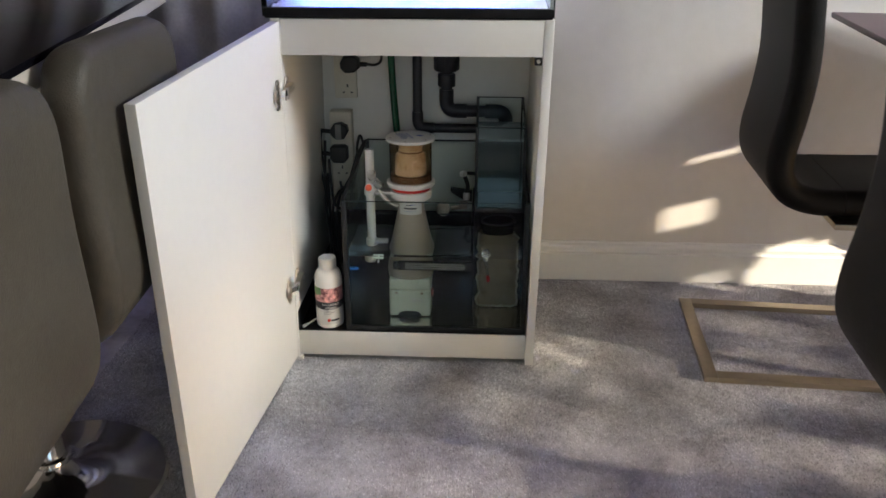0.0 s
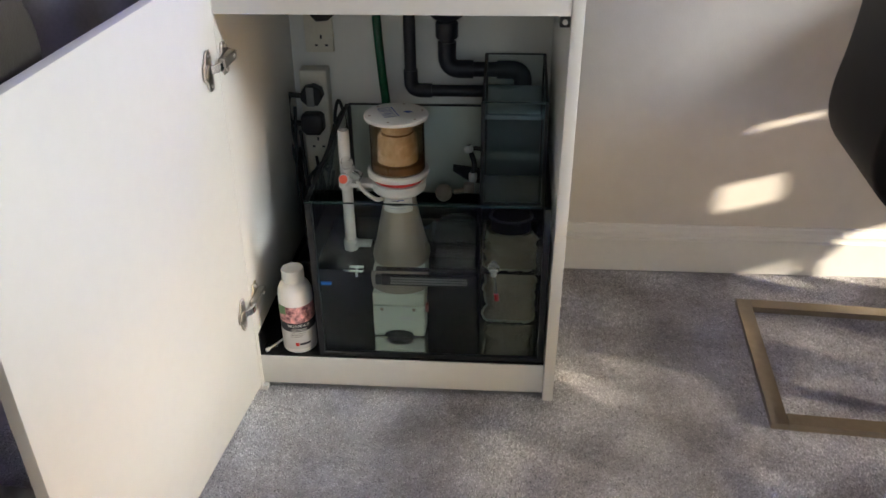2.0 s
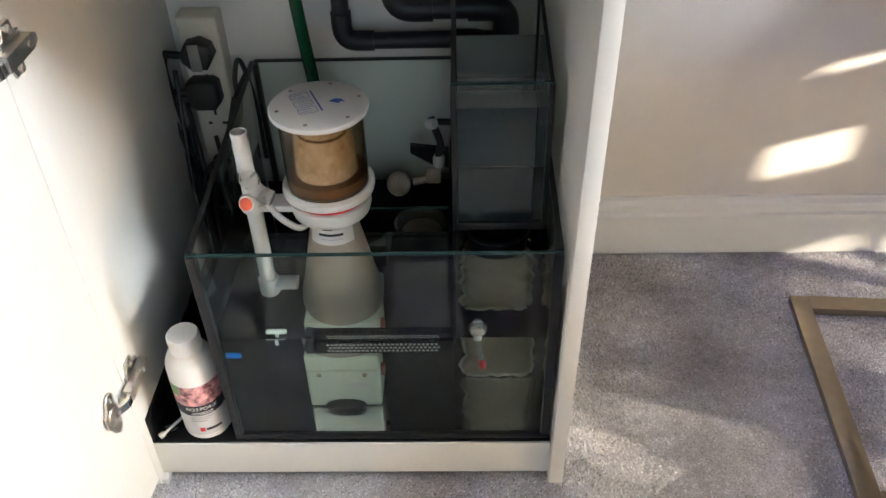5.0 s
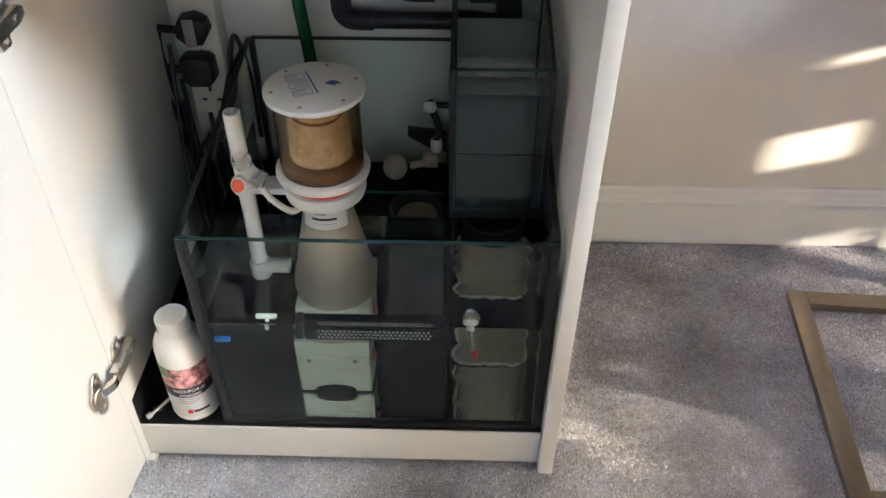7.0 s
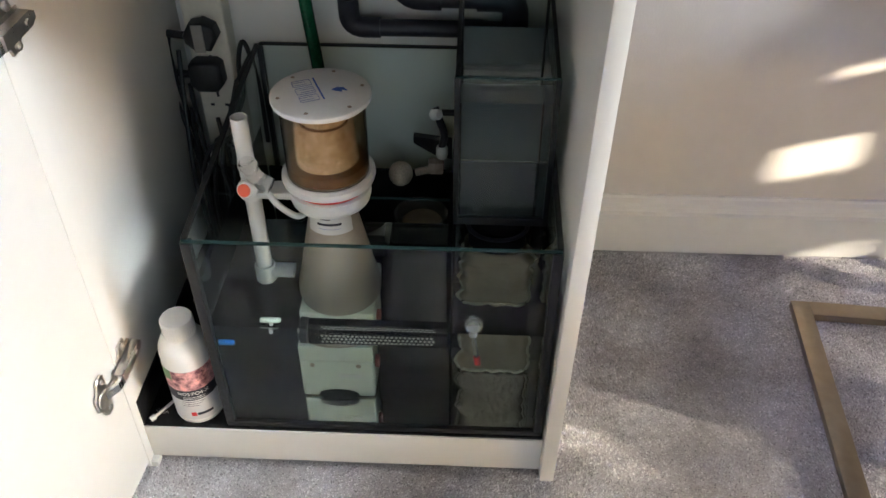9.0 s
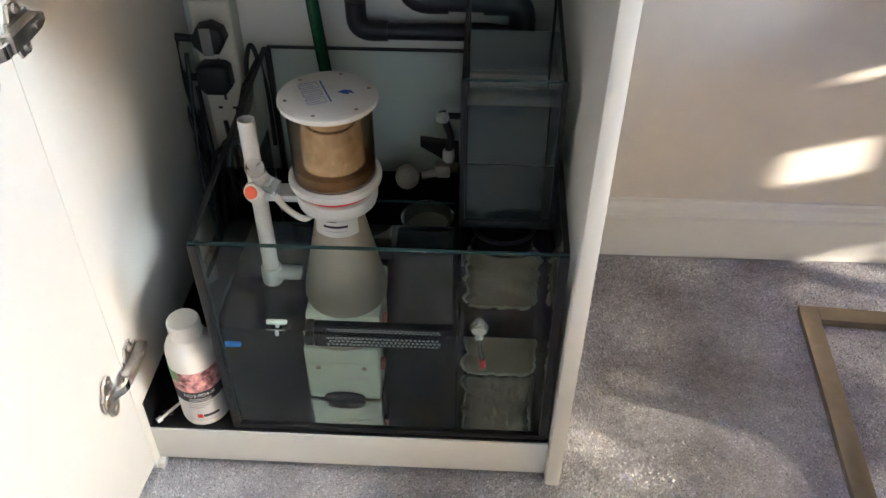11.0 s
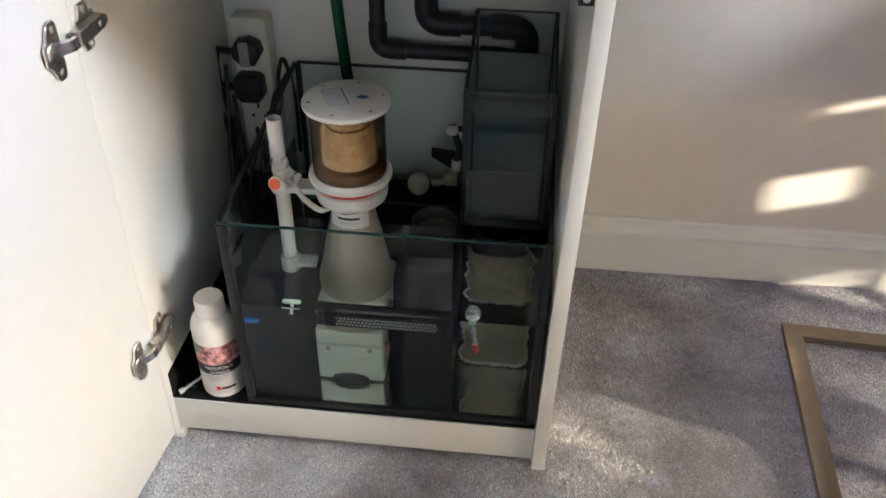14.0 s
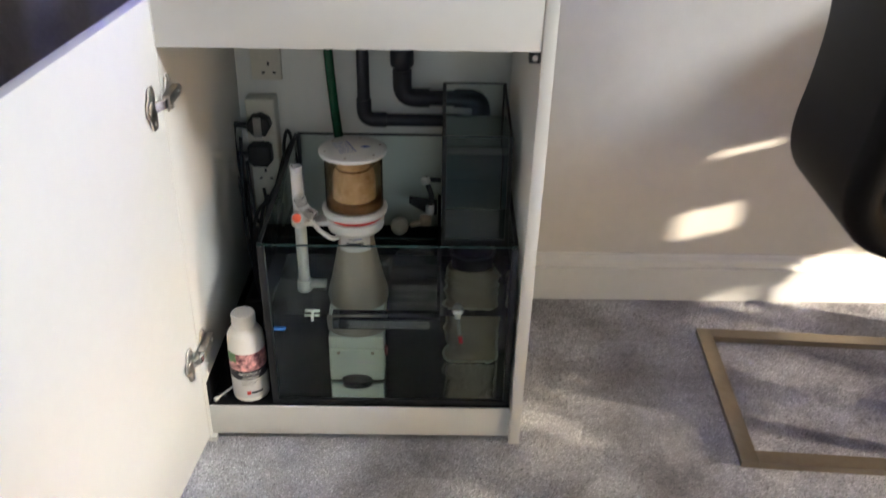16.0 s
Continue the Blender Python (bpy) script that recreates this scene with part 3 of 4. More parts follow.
    body = P("reaction_cone", C([(0.0560, 0.188), (0.0575, 0.203), (0.0555, 0.228), (0.0475, 0.280), (0.038, 0.325), (0.0325, 0.352), (0.0315, 0.3758)]), M_ACRYL, "hazy translucent acrylic cone")
    # label wrapped round the front of the cone top
    bm = bmesh.new()
    n = 14
    ring = [[bm.verts.new((cx + r * math.cos(a), cy + r * math.sin(a), z)) for a in [radians(-143 + 106 * i / n) for i in range(n + 1)]] for r, z in ((0.0350, 0.343), (0.0330, 0.3735))]
    for i in range(n):
        bm.faces.new((ring[0][i], ring[0][i + 1], ring[1][i + 1], ring[1][i]))
    lb = P("label", bm, M_LABEL, "white paper label with dark lettering", 60, body)
    for a, b, c, d, ink in ((-0.016, 0.016, 0.3575, 0.3612, M_INK), (-0.014, 0.015, 0.3518, 0.3526, M_BLUEF), (-0.011, 0.002, 0.3665, 0.3680, M_INK), (0.0, 0.013, 0.3680, 0.3695, M_BLUE)):
        bm = bmesh.new()
        row = [[bm.verts.new((cx + (0.0355 - 0.02 * (z - 0.343) * 3) * math.sin(u / 0.034), cy - (0.0356 - 0.02 * (z - 0.343) * 3) * math.cos(u / 0.034), z)) for u in [a + (b - a) * i / 8 for i in range(9)]] for z in (c, d)]
        for i in range(8):
            bm.faces.new((row[0][i], row[0][i + 1], row[1][i + 1], row[1][i]))
        P("print_line", bm, ink, "", 60, body)
    P("base_block", box(0.2405, 0.3435, 0.107, 0.213, 0.1585, 0.1875, 0.004), M_PUMP, "white skimmer base plate")
    pump = P("pump_housing", box(0.240, 0.343, 0.108, 0.19, 0.0862, 0.1582, 0.005, 3), M_PUMP, "off-white pump housing with a pale printed mark")
    P("printed_mark", box(0.292, 0.327, 0.1068, 0.1078, 0.126, 0.133), M_LABEL, "", 40, pump)
    for x in (0.258, 0.322):
        P("screw", turned(lathe([(0.0035, 0), (0.0035, 0.0015)], seg=12), pose(x, 0.1078, 0.150, 90, 0, 0)), M_SPONGE, "", 40, pump)
    P("pump_intake", turned(lathe([(0.029, 0), (0.029, 0.004), (0.018, 0.006)], seg=24), Matrix.Translation((0.291, 0.1078, 0.0905)) @ Matrix.Diagonal((1, 1, 0.36, 1)) @ pose(0, 0, 0, 90, 0, 0)), M_BLACKP, "dark oval intake", 40, pump)
    P("pump_foot", box(0.250, 0.333, 0.112, 0.20, 0.0836, 0.0861, 0.001), M_BLACKP)
    P("red_plug", box(0.3435, 0.350, 0.125, 0.14, 0.137, 0.155, 0.002), M_DULLRED)
    # white outlet pipe with valve, arm, knob, elbow and tee
    px, py = 0.192, 0.150
    P("outlet_pipe", lathe([(0.0105, 0.262), (0.0105, 0.500), (0.0086, 0.5005), (0.0086, 0.47), (0.0, 0.47)], px, py, 28), M_WHITEP, "open-topped white outlet pipe")
    P("pipe_tee", lathe([(0.0130, 0.222), (0.0142, 0.225), (0.0142, 0.264), (0.0130, 0.267)], px, py, 28), M_WHITEP)
    P("tee_branch", turned(lathe([(0.0125, 0), (0.0125, 0.030), (0.0100, 0.030), (0.0100, 0.010)], seg=24), pose(px + 0.010, py, 0.249, 0, 90, 0)), M_WHITEP)
    arm = [(px - 0.006, py - 0.013), (px + 0.012, py - 0.012), (cx - 0.040, cy - 0.022), (cx - 0.030, cy - 0.005), (cx - 0.042, cy + 0.010), (px + 0.014, py + 0.013), (px - 0.006, py + 0.014), (px - 0.014, py + 0.005), (px - 0.014, py - 0.006)]
    P("arm", prism(arm, 0.388, 0.397, "z", 0.002, 2), M_WHITEP, "white clamp arm")
    P("clamp_collar", lathe([(0.014, 0.384), (0.0155, 0.386), (0.0155, 0.402), (0.014, 0.404)], px, py, 24), M_WHITEP)
    valve = P("valve_body", tube(round_path([(px + 0.004, py - 0.012, 0.442), (px + 0.012, py - 0.016, 0.422), (px + 0.030, py - 0.014, 0.410)], 0.015), 0.0105, 16), M_CLEAR, "clear plastic valve elbow")
    P("valve_cap", turned(lathe([(0.0110, 0), (0.0118, 0.003), (0.0118, 0.012), (0.010, 0.014)], seg=24), pose(px + 0.006, py - 0.010, 0.436, 50, 0, 0)), M_CLEAR, "", 40, valve)
    P("knob_rim", turned(lathe([(0.0118, 0), (0.0122, 0.004), (0.0105, 0.012)], seg=24), pose(px + 0.002, py - 0.016, 0.407, 68, 0, -12)), M_WHITEP)
    P("knob", turned(lathe([(0.0082, 0.0), (0.0082, 0.0145), (0.006, 0.0158)], seg=24), pose(px + 0.002, py - 0.016, 0.407, 68, 0, -12)), M_ORANGE, "orange-red air valve knob")
    P("air_tube", tube(curve_path([(px + 0.022, py - 0.014, 0.405), (px + 0.036, py - 0.018, 0.384), (px + 0.058, py - 0.020, 0.368), (cx - 0.032, cy - 0.012, 0.362)]), 0.0042, 10), M_WHITEP, "thin white air tube")


def curved_text(body, size, cx, cy, r, z, shift, parent, off, mat=None, name="lettering", lean=0.0):
    """Lettering wrapped round an upright cylinder, facing the door opening."""
    ob = text(body, size, mat or M_INK, parent, Matrix(), name)
    ob.name = name
    for v in ob.data.vertices:
        u = v.co.x + shift
        a, k = u / r, r + v.co.z - lean * v.co.y
        v.co = off @ Vector((cx + k * math.sin(a), cy - k * math.cos(a), z + v.co.y))
    return ob


skimmer()


# ---------- small things in the sump ----------
def filter_bag():
    """Felt filter bag hanging from a plastic ring, with wavy, pale edges."""
    t = thing("filter_bag", (0.5095, 0.2095, 0.0838), "beige felt filter bag with pale wavy edges hanging into the water", "filter bag")
    rng = random.Random(5)
    rows, cols = 44, 32
    sway = lambda s, k: 0.009 * noise.noise(Vector((s * 6, k, 0))) + 0.005 * noise.noise(Vector((s * 17, k, 3)))

    def outline(s):
        return 0.0475 + sway(s, 1.0) - 0.004 * max(0, s - 0.7), 0.0475 + sway(s, 2.6) - 0.004 * max(0, s - 0.7)

    bm = bmesh.new()
    grid = []
    for j in range(rows):
        s = j / (rows - 1)
        left, right = outline(s)
        d = 0.010 + 0.016 * math.sin(min(1.0, s * 2.2) * math.pi / 2)
        ring = []
        for i in range(cols):
            a = math.tau * i / cols
            c, e = math.copysign(abs(math.cos(a)) ** 0.6, math.cos(a)), math.copysign(abs(math.sin(a)) ** 0.7, math.sin(a))
            crease = 0.0012 * math.sin(a * 5 + s * 21)
            ring.append(bm.verts.new((c * (right if c > 0 else left), e * (d + crease), 0.0035 + 0.176 * s + rng.uniform(-0.0006, 0.0006))))
        grid.append(ring)
    for a, b in zip(grid, grid[1:]):
        for i in range(cols):
            bm.faces.new((a[i], a[(i + 1) % cols], b[(i + 1) % cols], b[i]))
    bm.faces.new(grid[0][::-1])
    part("bag", bm, M_SOCKBAG, t)
    for sx in (-1, 1):
        path = [Vector((sx * (outline(k / 40)[sx > 0] + 0.001), -0.004, 0.0045 + 0.174 * k / 40)) for k in range(41)]
        part("seam", tube(path, 0.0026, 8), M_FELTEDGE, t, "pale felt seam")
    part("seam", tube([Vector((-0.046 + 0.092 * k / 20, -0.011 + 0.002 * math.sin(k), 0.0042 + 0.0015 * math.sin(k * 1.7))) for k in range(21)], 0.0030, 8), M_FELTEDGE, t, "pale felt seam")
    part("sleeve", turned(lathe([(0.040, 0.181), (0.040, 0.2164)], 0, 0, 30), Matrix.Diagonal((1, 0.66, 1, 1))), M_BAFFLE, t, "black plastic sleeve")
    part("ring", turned(lathe([(0.039, 0.0), (0.0445, 0.0), (0.0450, 0.002), (0.0445, 0.0035), (0.039, 0.0035), (0.0385, 0.002)], 0, 0, 36, closed=True), Matrix.Translation((0, 0.0, 0.2165)) @ Matrix.Diagonal((1, 0.92, 1, 1))), M_PIPE, t, "dark plastic ring")


filter_bag()


def grille():
    t = thing("perforated_bar", (0.352, 0.052, 0.243), "dark perforated grille bar just under the water", "grille")
    bm = box(-0.085, 0.095, -0.006, 0.006, -0.011, 0.011, 0.002)
    part("bar", bm, M_BAFFLE, t)
    hole = bmesh.new()
    bmesh.ops.create_circle(hole, cap_ends=True, radius=0.0022, segments=6, matrix=pose(0, 0, 0, 90, 0, 0))
    first = part("perforation", hole, M_PIPE2, t)
    me = first.data
    first.location = (-0.066, -0.0070, 0.0058)
    for j in range(3):
        for i in range(26):
            if i + j:
                o = new("perforation", me)
                o.parent, o.location = t, (-0.066 + i * 0.0056 + (j % 2) * 0.0028, -0.0070, 0.0058 - j * 0.0055)
    part("bracket", box(-0.096, -0.0855, -0.009, 0.009, -0.009, 0.009, 0.002), M_BLACKP, t)


M_PIPE2 = material("pale_perforation", (0.30, 0.29, 0.27), 0.5, var=0.2, scale=50)
grille()


def float_sensor():
    t = thing("float_sensor", (0.479, 0.034, 0.270), "clear float sensor with a red tip on the front glass", "sensor")
    part("cap", lathe([(0.006, 0.004), (0.0105, 0.006), (0.0115, 0.012), (0.008, 0.018), (0.006, 0.022)], 0, 0, 22), M_CLEAR, t)
    part("collar", lathe([(0.005, -0.006), (0.006, 0.0), (0.006, 0.005)], 0, 0, 16), M_WHITEP, t)
    part("tube", tube([Vector((0, 0, -0.005)), Vector((0.005, 0.002, -0.044))], 0.0034, 12), M_CLEAR, t)
    part("tip", tube([Vector((0.005, 0.002, -0.045)), Vector((0.007, 0.003, -0.060))], 0.0044, 12), M_RED, t, "red sensor tip")


float_sensor()


def small_fittings():
    t = thing("blue_clip", (0.163, 0.034, 0.238), "small blue plastic clip inside the front glass", "clip")
    part("clip", box(-0.010, 0.010, -0.004, 0.004, -0.003, 0.003, 0.001), M_BLUEC, t)
    u = thing("pipe_plug", (0.221, 0.045, 0.264), "small white plastic plug at the water line", "plug")
    part("body", turned(lathe([(0.0036, -0.013), (0.0042, -0.011), (0.0042, 0.010), (0.003, 0.013)], seg=16), pose(0, 0, 0, 0, 90, 0)), M_PUMP, u)
    part("pin", box(-0.002, 0.002, -0.002, 0.002, -0.014, -0.006), M_WHITEP, u)


M_BLUEC = material("bright_blue_plastic", (0.02, 0.16, 0.55), 0.4, var=0.1, scale=40)
small_fittings()


def return_pump():
    t = thing("float_valve_set", (0.40, 0.36, 0.25), "white float ball and dark valve arms in the rear chamber", "float valve")
    off = Matrix.Translation((-0.40, -0.36, -0.25))
    P = lambda n, bm, m, l="": part(n, turned(bm, off), m, t, l)
    ball = lathe([(0.0185 * math.sin(math.pi * k / 14) + 0.0003, 0.277 - 0.020 * math.cos(math.pi * k / 14)) for k in range(15)], 0.362, 0.356, 26)
    P("float_ball", ball, M_FLOAT, "round float in mottled dark cream")
    P("rod", tube([Vector((0.384, 0.36, 0.277)), Vector((0.412, 0.365, 0.281))], 0.006, 12), M_FLOAT)
    P("valve_block", box(0.404, 0.428, 0.358, 0.376, 0.274, 0.296, 0.004), M_SPONGE)
    P("upper_joint", turned(lathe([(0.008, 0), (0.0092, 0.004), (0.0092, 0.016), (0.007, 0.020)], seg=18), pose(0.425, 0.37, 0.300)), M_WHITEP, "white joint")
    P("hose", tube(curve_path([(0.425, 0.37, 0.318), (0.428, 0.375, 0.338), (0.420, 0.380, 0.362), (0.414, 0.385, 0.378)]), 0.0058, 10), M_BLACKP)
    P("joint", turned(lathe([(0.006, 0), (0.0082, 0.003), (0.0082, 0.014), (0.006, 0.017)], seg=18), pose(0.410, 0.382, 0.368, 40, 60, 0)), M_WHITEP, "white joint")
    P("inlet_tube", tube([Vector((0.424, 0.382, 0.372)), Vector((0.447, 0.384, 0.370))], 0.005, 10), M_BLACKP)
    P("wedge", prism([(0.381, 0.318), (0.381, 0.330), (0.440, 0.322), (0.440, 0.290), (0.415, 0.296)], 0.378, 0.392, "y", 0.001, 1), M_BLACKP, "black wedge bracket")


return_pump()


def basin():
    t = thing("collection_dish", (0.394, 0.333, 0.0836), "translucent round dish with brown deposit in the middle chamber", "dish")
    part("stand", lathe([(0.020, 0.0), (0.020, 0.114)], 0, 0, 20), M_BLACKP, t)
    sh = part("dish", lathe([(0.030, 0.1142), (0.036, 0.118), (0.040, 0.134), (0.042, 0.136), (0.038, 0.136), (0.034, 0.120), (0.028, 0.117)], 0, 0, 30), M_CLEAR, t)
    sh.visible_shadow = False
    part("deposit", lathe([(0.020, 0.1175), (0.031, 0.121), (0.012, 0.123)], 0.002, 0, 24), M_FLOAT, t)


basin()

# ---------- bottle ----------


def bottle():
    cx, cy, z0 = 0.094, 0.052, 0.0772
    b = thing("bottle", (cx, cy, z0), "white plastic additive bottle with a coral picture label and screw cap", "bottle")
    off = Matrix.Translation((-cx, -cy, -z0))
    P = lambda n, bm, m, l="", par=None: part(n, turned(bm, off), m, par or b, l)
    P("body", lathe([(0.0290, z0), (0.0325, z0 + 0.003), (0.0335, z0 + 0.008), (0.0335, z0 + 0.126), (0.0322, z0 + 0.136), (0.0280, z0 + 0.145), (0.0220, z0 + 0.150), (0.0205, z0 + 0.1535)], cx, cy, 44), M_BOTTLE)
    cap = P("cap", lathe([(0.0205, z0 + 0.1537), (0.0212, z0 + 0.155), (0.0212, z0 + 0.178), (0.0200, z0 + 0.180)], cx, cy, 40), M_BOTTLE, "white ribbed screw cap")
    for k in range(36):
        a = math.tau * k / 36
        P("rib", turned(box(0.0209, 0.0217, -0.0006, 0.0006, z0 + 0.157, z0 + 0.176), Matrix.Translation((cx, cy, 0)) @ pose(0, 0, 0, 0, 0, math.degrees(a))), M_BOTTLE, "", cap)

    def band(lo, hi, a0, a1, r, mat, name, wav=0.0, par=None):
        bm = bmesh.new()
        n = 26
        rows = []
        for q, z in enumerate((lo, hi)):
            rows.append([bm.verts.new((cx + r * math.sin(radians(a0 + (a1 - a0) * i / n)), cy - r * math.cos(radians(a0 + (a1 - a0) * i / n)), z + wav * math.sin(i * 0.35) * (1 if q == 0 else 0.4))) for i in range(n + 1)])
        for i in range(n):
            bm.faces.new((rows[0][i], rows[0][i + 1], rows[1][i + 1], rows[1][i]))
        return P(name, bm, mat, "", par)

    lab = band(z0 + 0.012, z0 + 0.110, -140, 140, 0.0337, M_LABEL, "label")
    band(z0 + 0.070, z0 + 0.110, -140, 140, 0.0339, M_CORAL, "picture", 0.002, lab)
    band(z0 + 0.090, z0 + 0.110, -80, -24, 0.0341, M_LEAFG, "picture", 0.002, lab)
    band(z0 + 0.054, z0 + 0.073, -140, 140, 0.0340, M_INK, "dark_band", 0.001, lab)
    curved_text("NO3:PO4-X", 0.0085, cx, cy, 0.0342, z0 + 0.0635, 0.010, lab, off, M_WHITEP)
    for k in range(2):
        band(z0 + 0.0585 - 0.003 * k, z0 + 0.0597 - 0.003 * k, -8 - k * 2, 42, 0.0342, M_WHITEP, "print_line", 0, lab)
    for k in range(3):
        band(z0 + 0.049 - 0.004 * k, z0 + 0.0498 - 0.004 * k, -14, 40 - 8 * k, 0.0339, M_INK, "print_line", 0, lab)
    band(z0 + 0.020, z0 + 0.028, 0, 12, 0.0341, M_RED, "red_mark", 0, lab)
    band(z0 + 0.0215, z0 + 0.0265, 14, 52, 0.0341, M_INK, "print_bar", 0, lab)


bottle()


def cable_tie():
    t = thing("dropper", (0.055, 0.045, 0.0775), "small white plastic dropper lying on the black liner", "dropper")
    part("rod", tube([Vector((-0.022, -0.022, 0.004)), Vector((0.018, 0.030, 0.012))], 0.0022, 10), M_WHITEP, t)
    part("head", tube([Vector((-0.024, -0.0235, 0.0042)), Vector((-0.019, -0.018, 0.005))], 0.0042, 12), M_WHITEP, t)
    part("collar", turned(prism([(-0.010, 0), (-0.004, 0.004), (0.004, 0.004), (0.010, 0), (0.004, -0.004), (-0.004, -0.004)], 0, 0.0015, "z"), pose(-0.012, -0.009, 0.005, 10, 0, -10)), M_CLEAR, t)


cable_tie()


# ---------- sockets, plugs, cables ----------
def socket_face(x, z, y, parent):
    for dx, dz, w, h in ((0, 0.010, 0.004, 0.008), (-0.011, -0.008, 0.006, 0.004), (0.011, -0.008, 0.006, 0.004)):
        part("socket_hole", box(x + dx - w / 2, x + dx + w / 2, y - 0.0008, y - 0.0002, z + dz - h / 2, z + dz + h / 2), M_INK, parent)


def plug(x, y, z, name, cable, shape="block", label="black moulded mains plug"):
    t = thing(name, (x, y, z), label, "plug", "mains plugs")
    if shape == "block":
        out = [(-0.024, 0.018), (-0.016, 0.024), (0.016, 0.024), (0.024, 0.018), (0.025, -0.012), (0.015, -0.024), (-0.015, -0.024), (-0.025, -0.012)]
    else:
        out = [(-0.024, 0.004), (-0.014, 0.020), (0.006, 0.024), (0.022, 0.016), (0.026, 0.0), (0.014, -0.020), (-0.010, -0.020), (-0.022, -0.008)]
    part("body", prism(out, -0.030, 0.0, "y", 0.006, 3), M_BLACKP, t)
    part("boot", tube([Vector((-0.020, -0.014, -0.002)), Vector((-0.050, -0.014, 0.001))], 0.0058, 10), M_BLACKP, t, "cable boot")
    if shape != "block":
        part("tape_strip", box(-0.008, 0.008, -0.0315, -0.0295, -0.020, 0.022, 0.0006), M_STRIP, t, "pale paper strip")
    part("cable", tube(curve_path([(-0.048, -0.014, 0.001)] + cable), 0.0034, 8), M_BLACKP, t)


def power():
    y = 0.4195
    s = thing("extension_strip", (0.078, 0.439, 0.424), "cream upright extension socket strip screwed to the panel", "extension strip")
    part("body", box(-0.030, 0.030, -0.0195, 0.0195, -0.155, 0.104, 0.004, 3), M_SOCK, s)
    for z in (0.062, 0.0, -0.062, -0.122):
        socket_face(0.0, z, -0.0195, s)
    d = thing("wall_socket", (0.093, 0.452, 0.600), "white single mains socket above the strip", "socket")
    part("plate", box(-0.030, 0.030, -0.010, 0.0065, -0.040, 0.085, 0.003), M_SOCK, d)
    socket_face(0.005, -0.016, -0.010, d)
    plug(0.076, y - 0.001, 0.478, "mains_plug", [(-0.052, -0.016, -0.03), (-0.046, -0.02, -0.10), (-0.035, -0.025, -0.19), (-0.03, -0.03, -0.29), (-0.01, -0.04, -0.37)], "round", "black mains plug with a pale paper strip")
    plug(0.074, y - 0.001, 0.415, "mains_plug", [(-0.056, -0.02, -0.02), (-0.044, -0.03, -0.08), (-0.030, -0.04, -0.16), (-0.025, -0.06, -0.25), (0.005, -0.07, -0.31)])
    t = thing("mains_plug", (0.110, 0.441, 0.655), "black mains plug in the upper socket", "plug", "mains plugs")
    part("body", prism([(-0.026, 0.004), (-0.016, 0.022), (0.012, 0.024), (0.026, 0.014), (0.026, -0.008), (0.012, -0.020), (-0.012, -0.022), (-0.024, -0.010)], -0.034, 0.0, "y", 0.007, 3), M_BLACKP, t)
    part("boot", tube([Vector((0.02, -0.016, 0.0)), Vector((0.045, -0.016, 0.0))], 0.006, 10), M_BLACKP, t)
    part("cable", tube(curve_path([(0.044, -0.016, 0.0), (0.07, -0.02, 0.0), (0.085, -0.02, 0.02), (0.08, -0.02, 0.10)]), 0.0034, 8), M_BLACKP, t)
    # loose cables between the strip and the sump, some added to darken the corner
    runs = [[(0.145, 0.40, 0.452), (0.128, 0.36, 0.42), (0.118, 0.33, 0.36), (0.075, 0.34, 0.32), (0.060, 0.33, 0.25), (0.07, 0.30, 0.08)],
            [(0.150, 0.40, 0.30), (0.146, 0.41, 0.40), (0.133, 0.415, 0.462), (0.124, 0.405, 0.44), (0.120, 0.39, 0.38), (0.085, 0.36, 0.30), (0.09, 0.33, 0.08)],
            [(0.045, 0.40, 0.40), (0.050, 0.39, 0.33), (0.062, 0.37, 0.28), (0.10, 0.35, 0.24), (0.11, 0.30, 0.08)],
            [(0.135, 0.30, 0.425), (0.115, 0.33, 0.34), (0.085, 0.35, 0.33), (0.07, 0.33, 0.22), (0.10, 0.28, 0.08)],
            [(0.070, 0.42, 0.33), (0.09, 0.38, 0.26), (0.12, 0.34, 0.20), (0.11, 0.27, 0.09), (0.08, 0.22, 0.08)],
            [(0.105, 0.41, 0.30), (0.098, 0.36, 0.22), (0.118, 0.30, 0.16), (0.10, 0.22, 0.08)],
            [(0.120, 0.38, 0.39), (0.105, 0.34, 0.29), (0.128, 0.28, 0.22), (0.115, 0.20, 0.14), (0.12, 0.15, 0.08)],
            [(0.035, 0.41, 0.45), (0.036, 0.38, 0.35), (0.044, 0.34, 0.26), (0.07, 0.28, 0.18), (0.10, 0.22, 0.13), (0.11, 0.17, 0.08)],
            [(0.130, 0.36, 0.43), (0.112, 0.35, 0.37), (0.092, 0.33, 0.31), (0.108, 0.29, 0.24), (0.09, 0.24, 0.08)],
            [(0.040, 0.40, 0.36), (0.048, 0.36, 0.24), (0.055, 0.32, 0.14), (0.05, 0.25, 0.08)]]
    for r in runs:
        c = thing("cable", r[0], "black flexible mains cable hanging behind the sump", "cable", "loose cables")
        part("sheath", tube(curve_path([Vector(p) - Vector(r[0]) for p in r]), 0.0036, 8), M_BLACKP, c)
    # two black boxes added to deepen the shade in this corner
    a = thing("low_filler_box", (0.075, 0.30, 0.0775), "low black box added on the liner to darken the corner", "adapter")
    part("case", box(-0.03, 0.03, -0.045, 0.045, 0, 0.075, 0.006, 3), M_BLACKP, a)
    b = thing("rear_filler_box", (0.088, 0.385, 0.0775), "black box added behind the cables to darken the corner", "control box")
    part("case", box(-0.045, 0.045, -0.030, 0.030, 0, 0.165, 0.006, 3), M_BLACKP, b)


power()


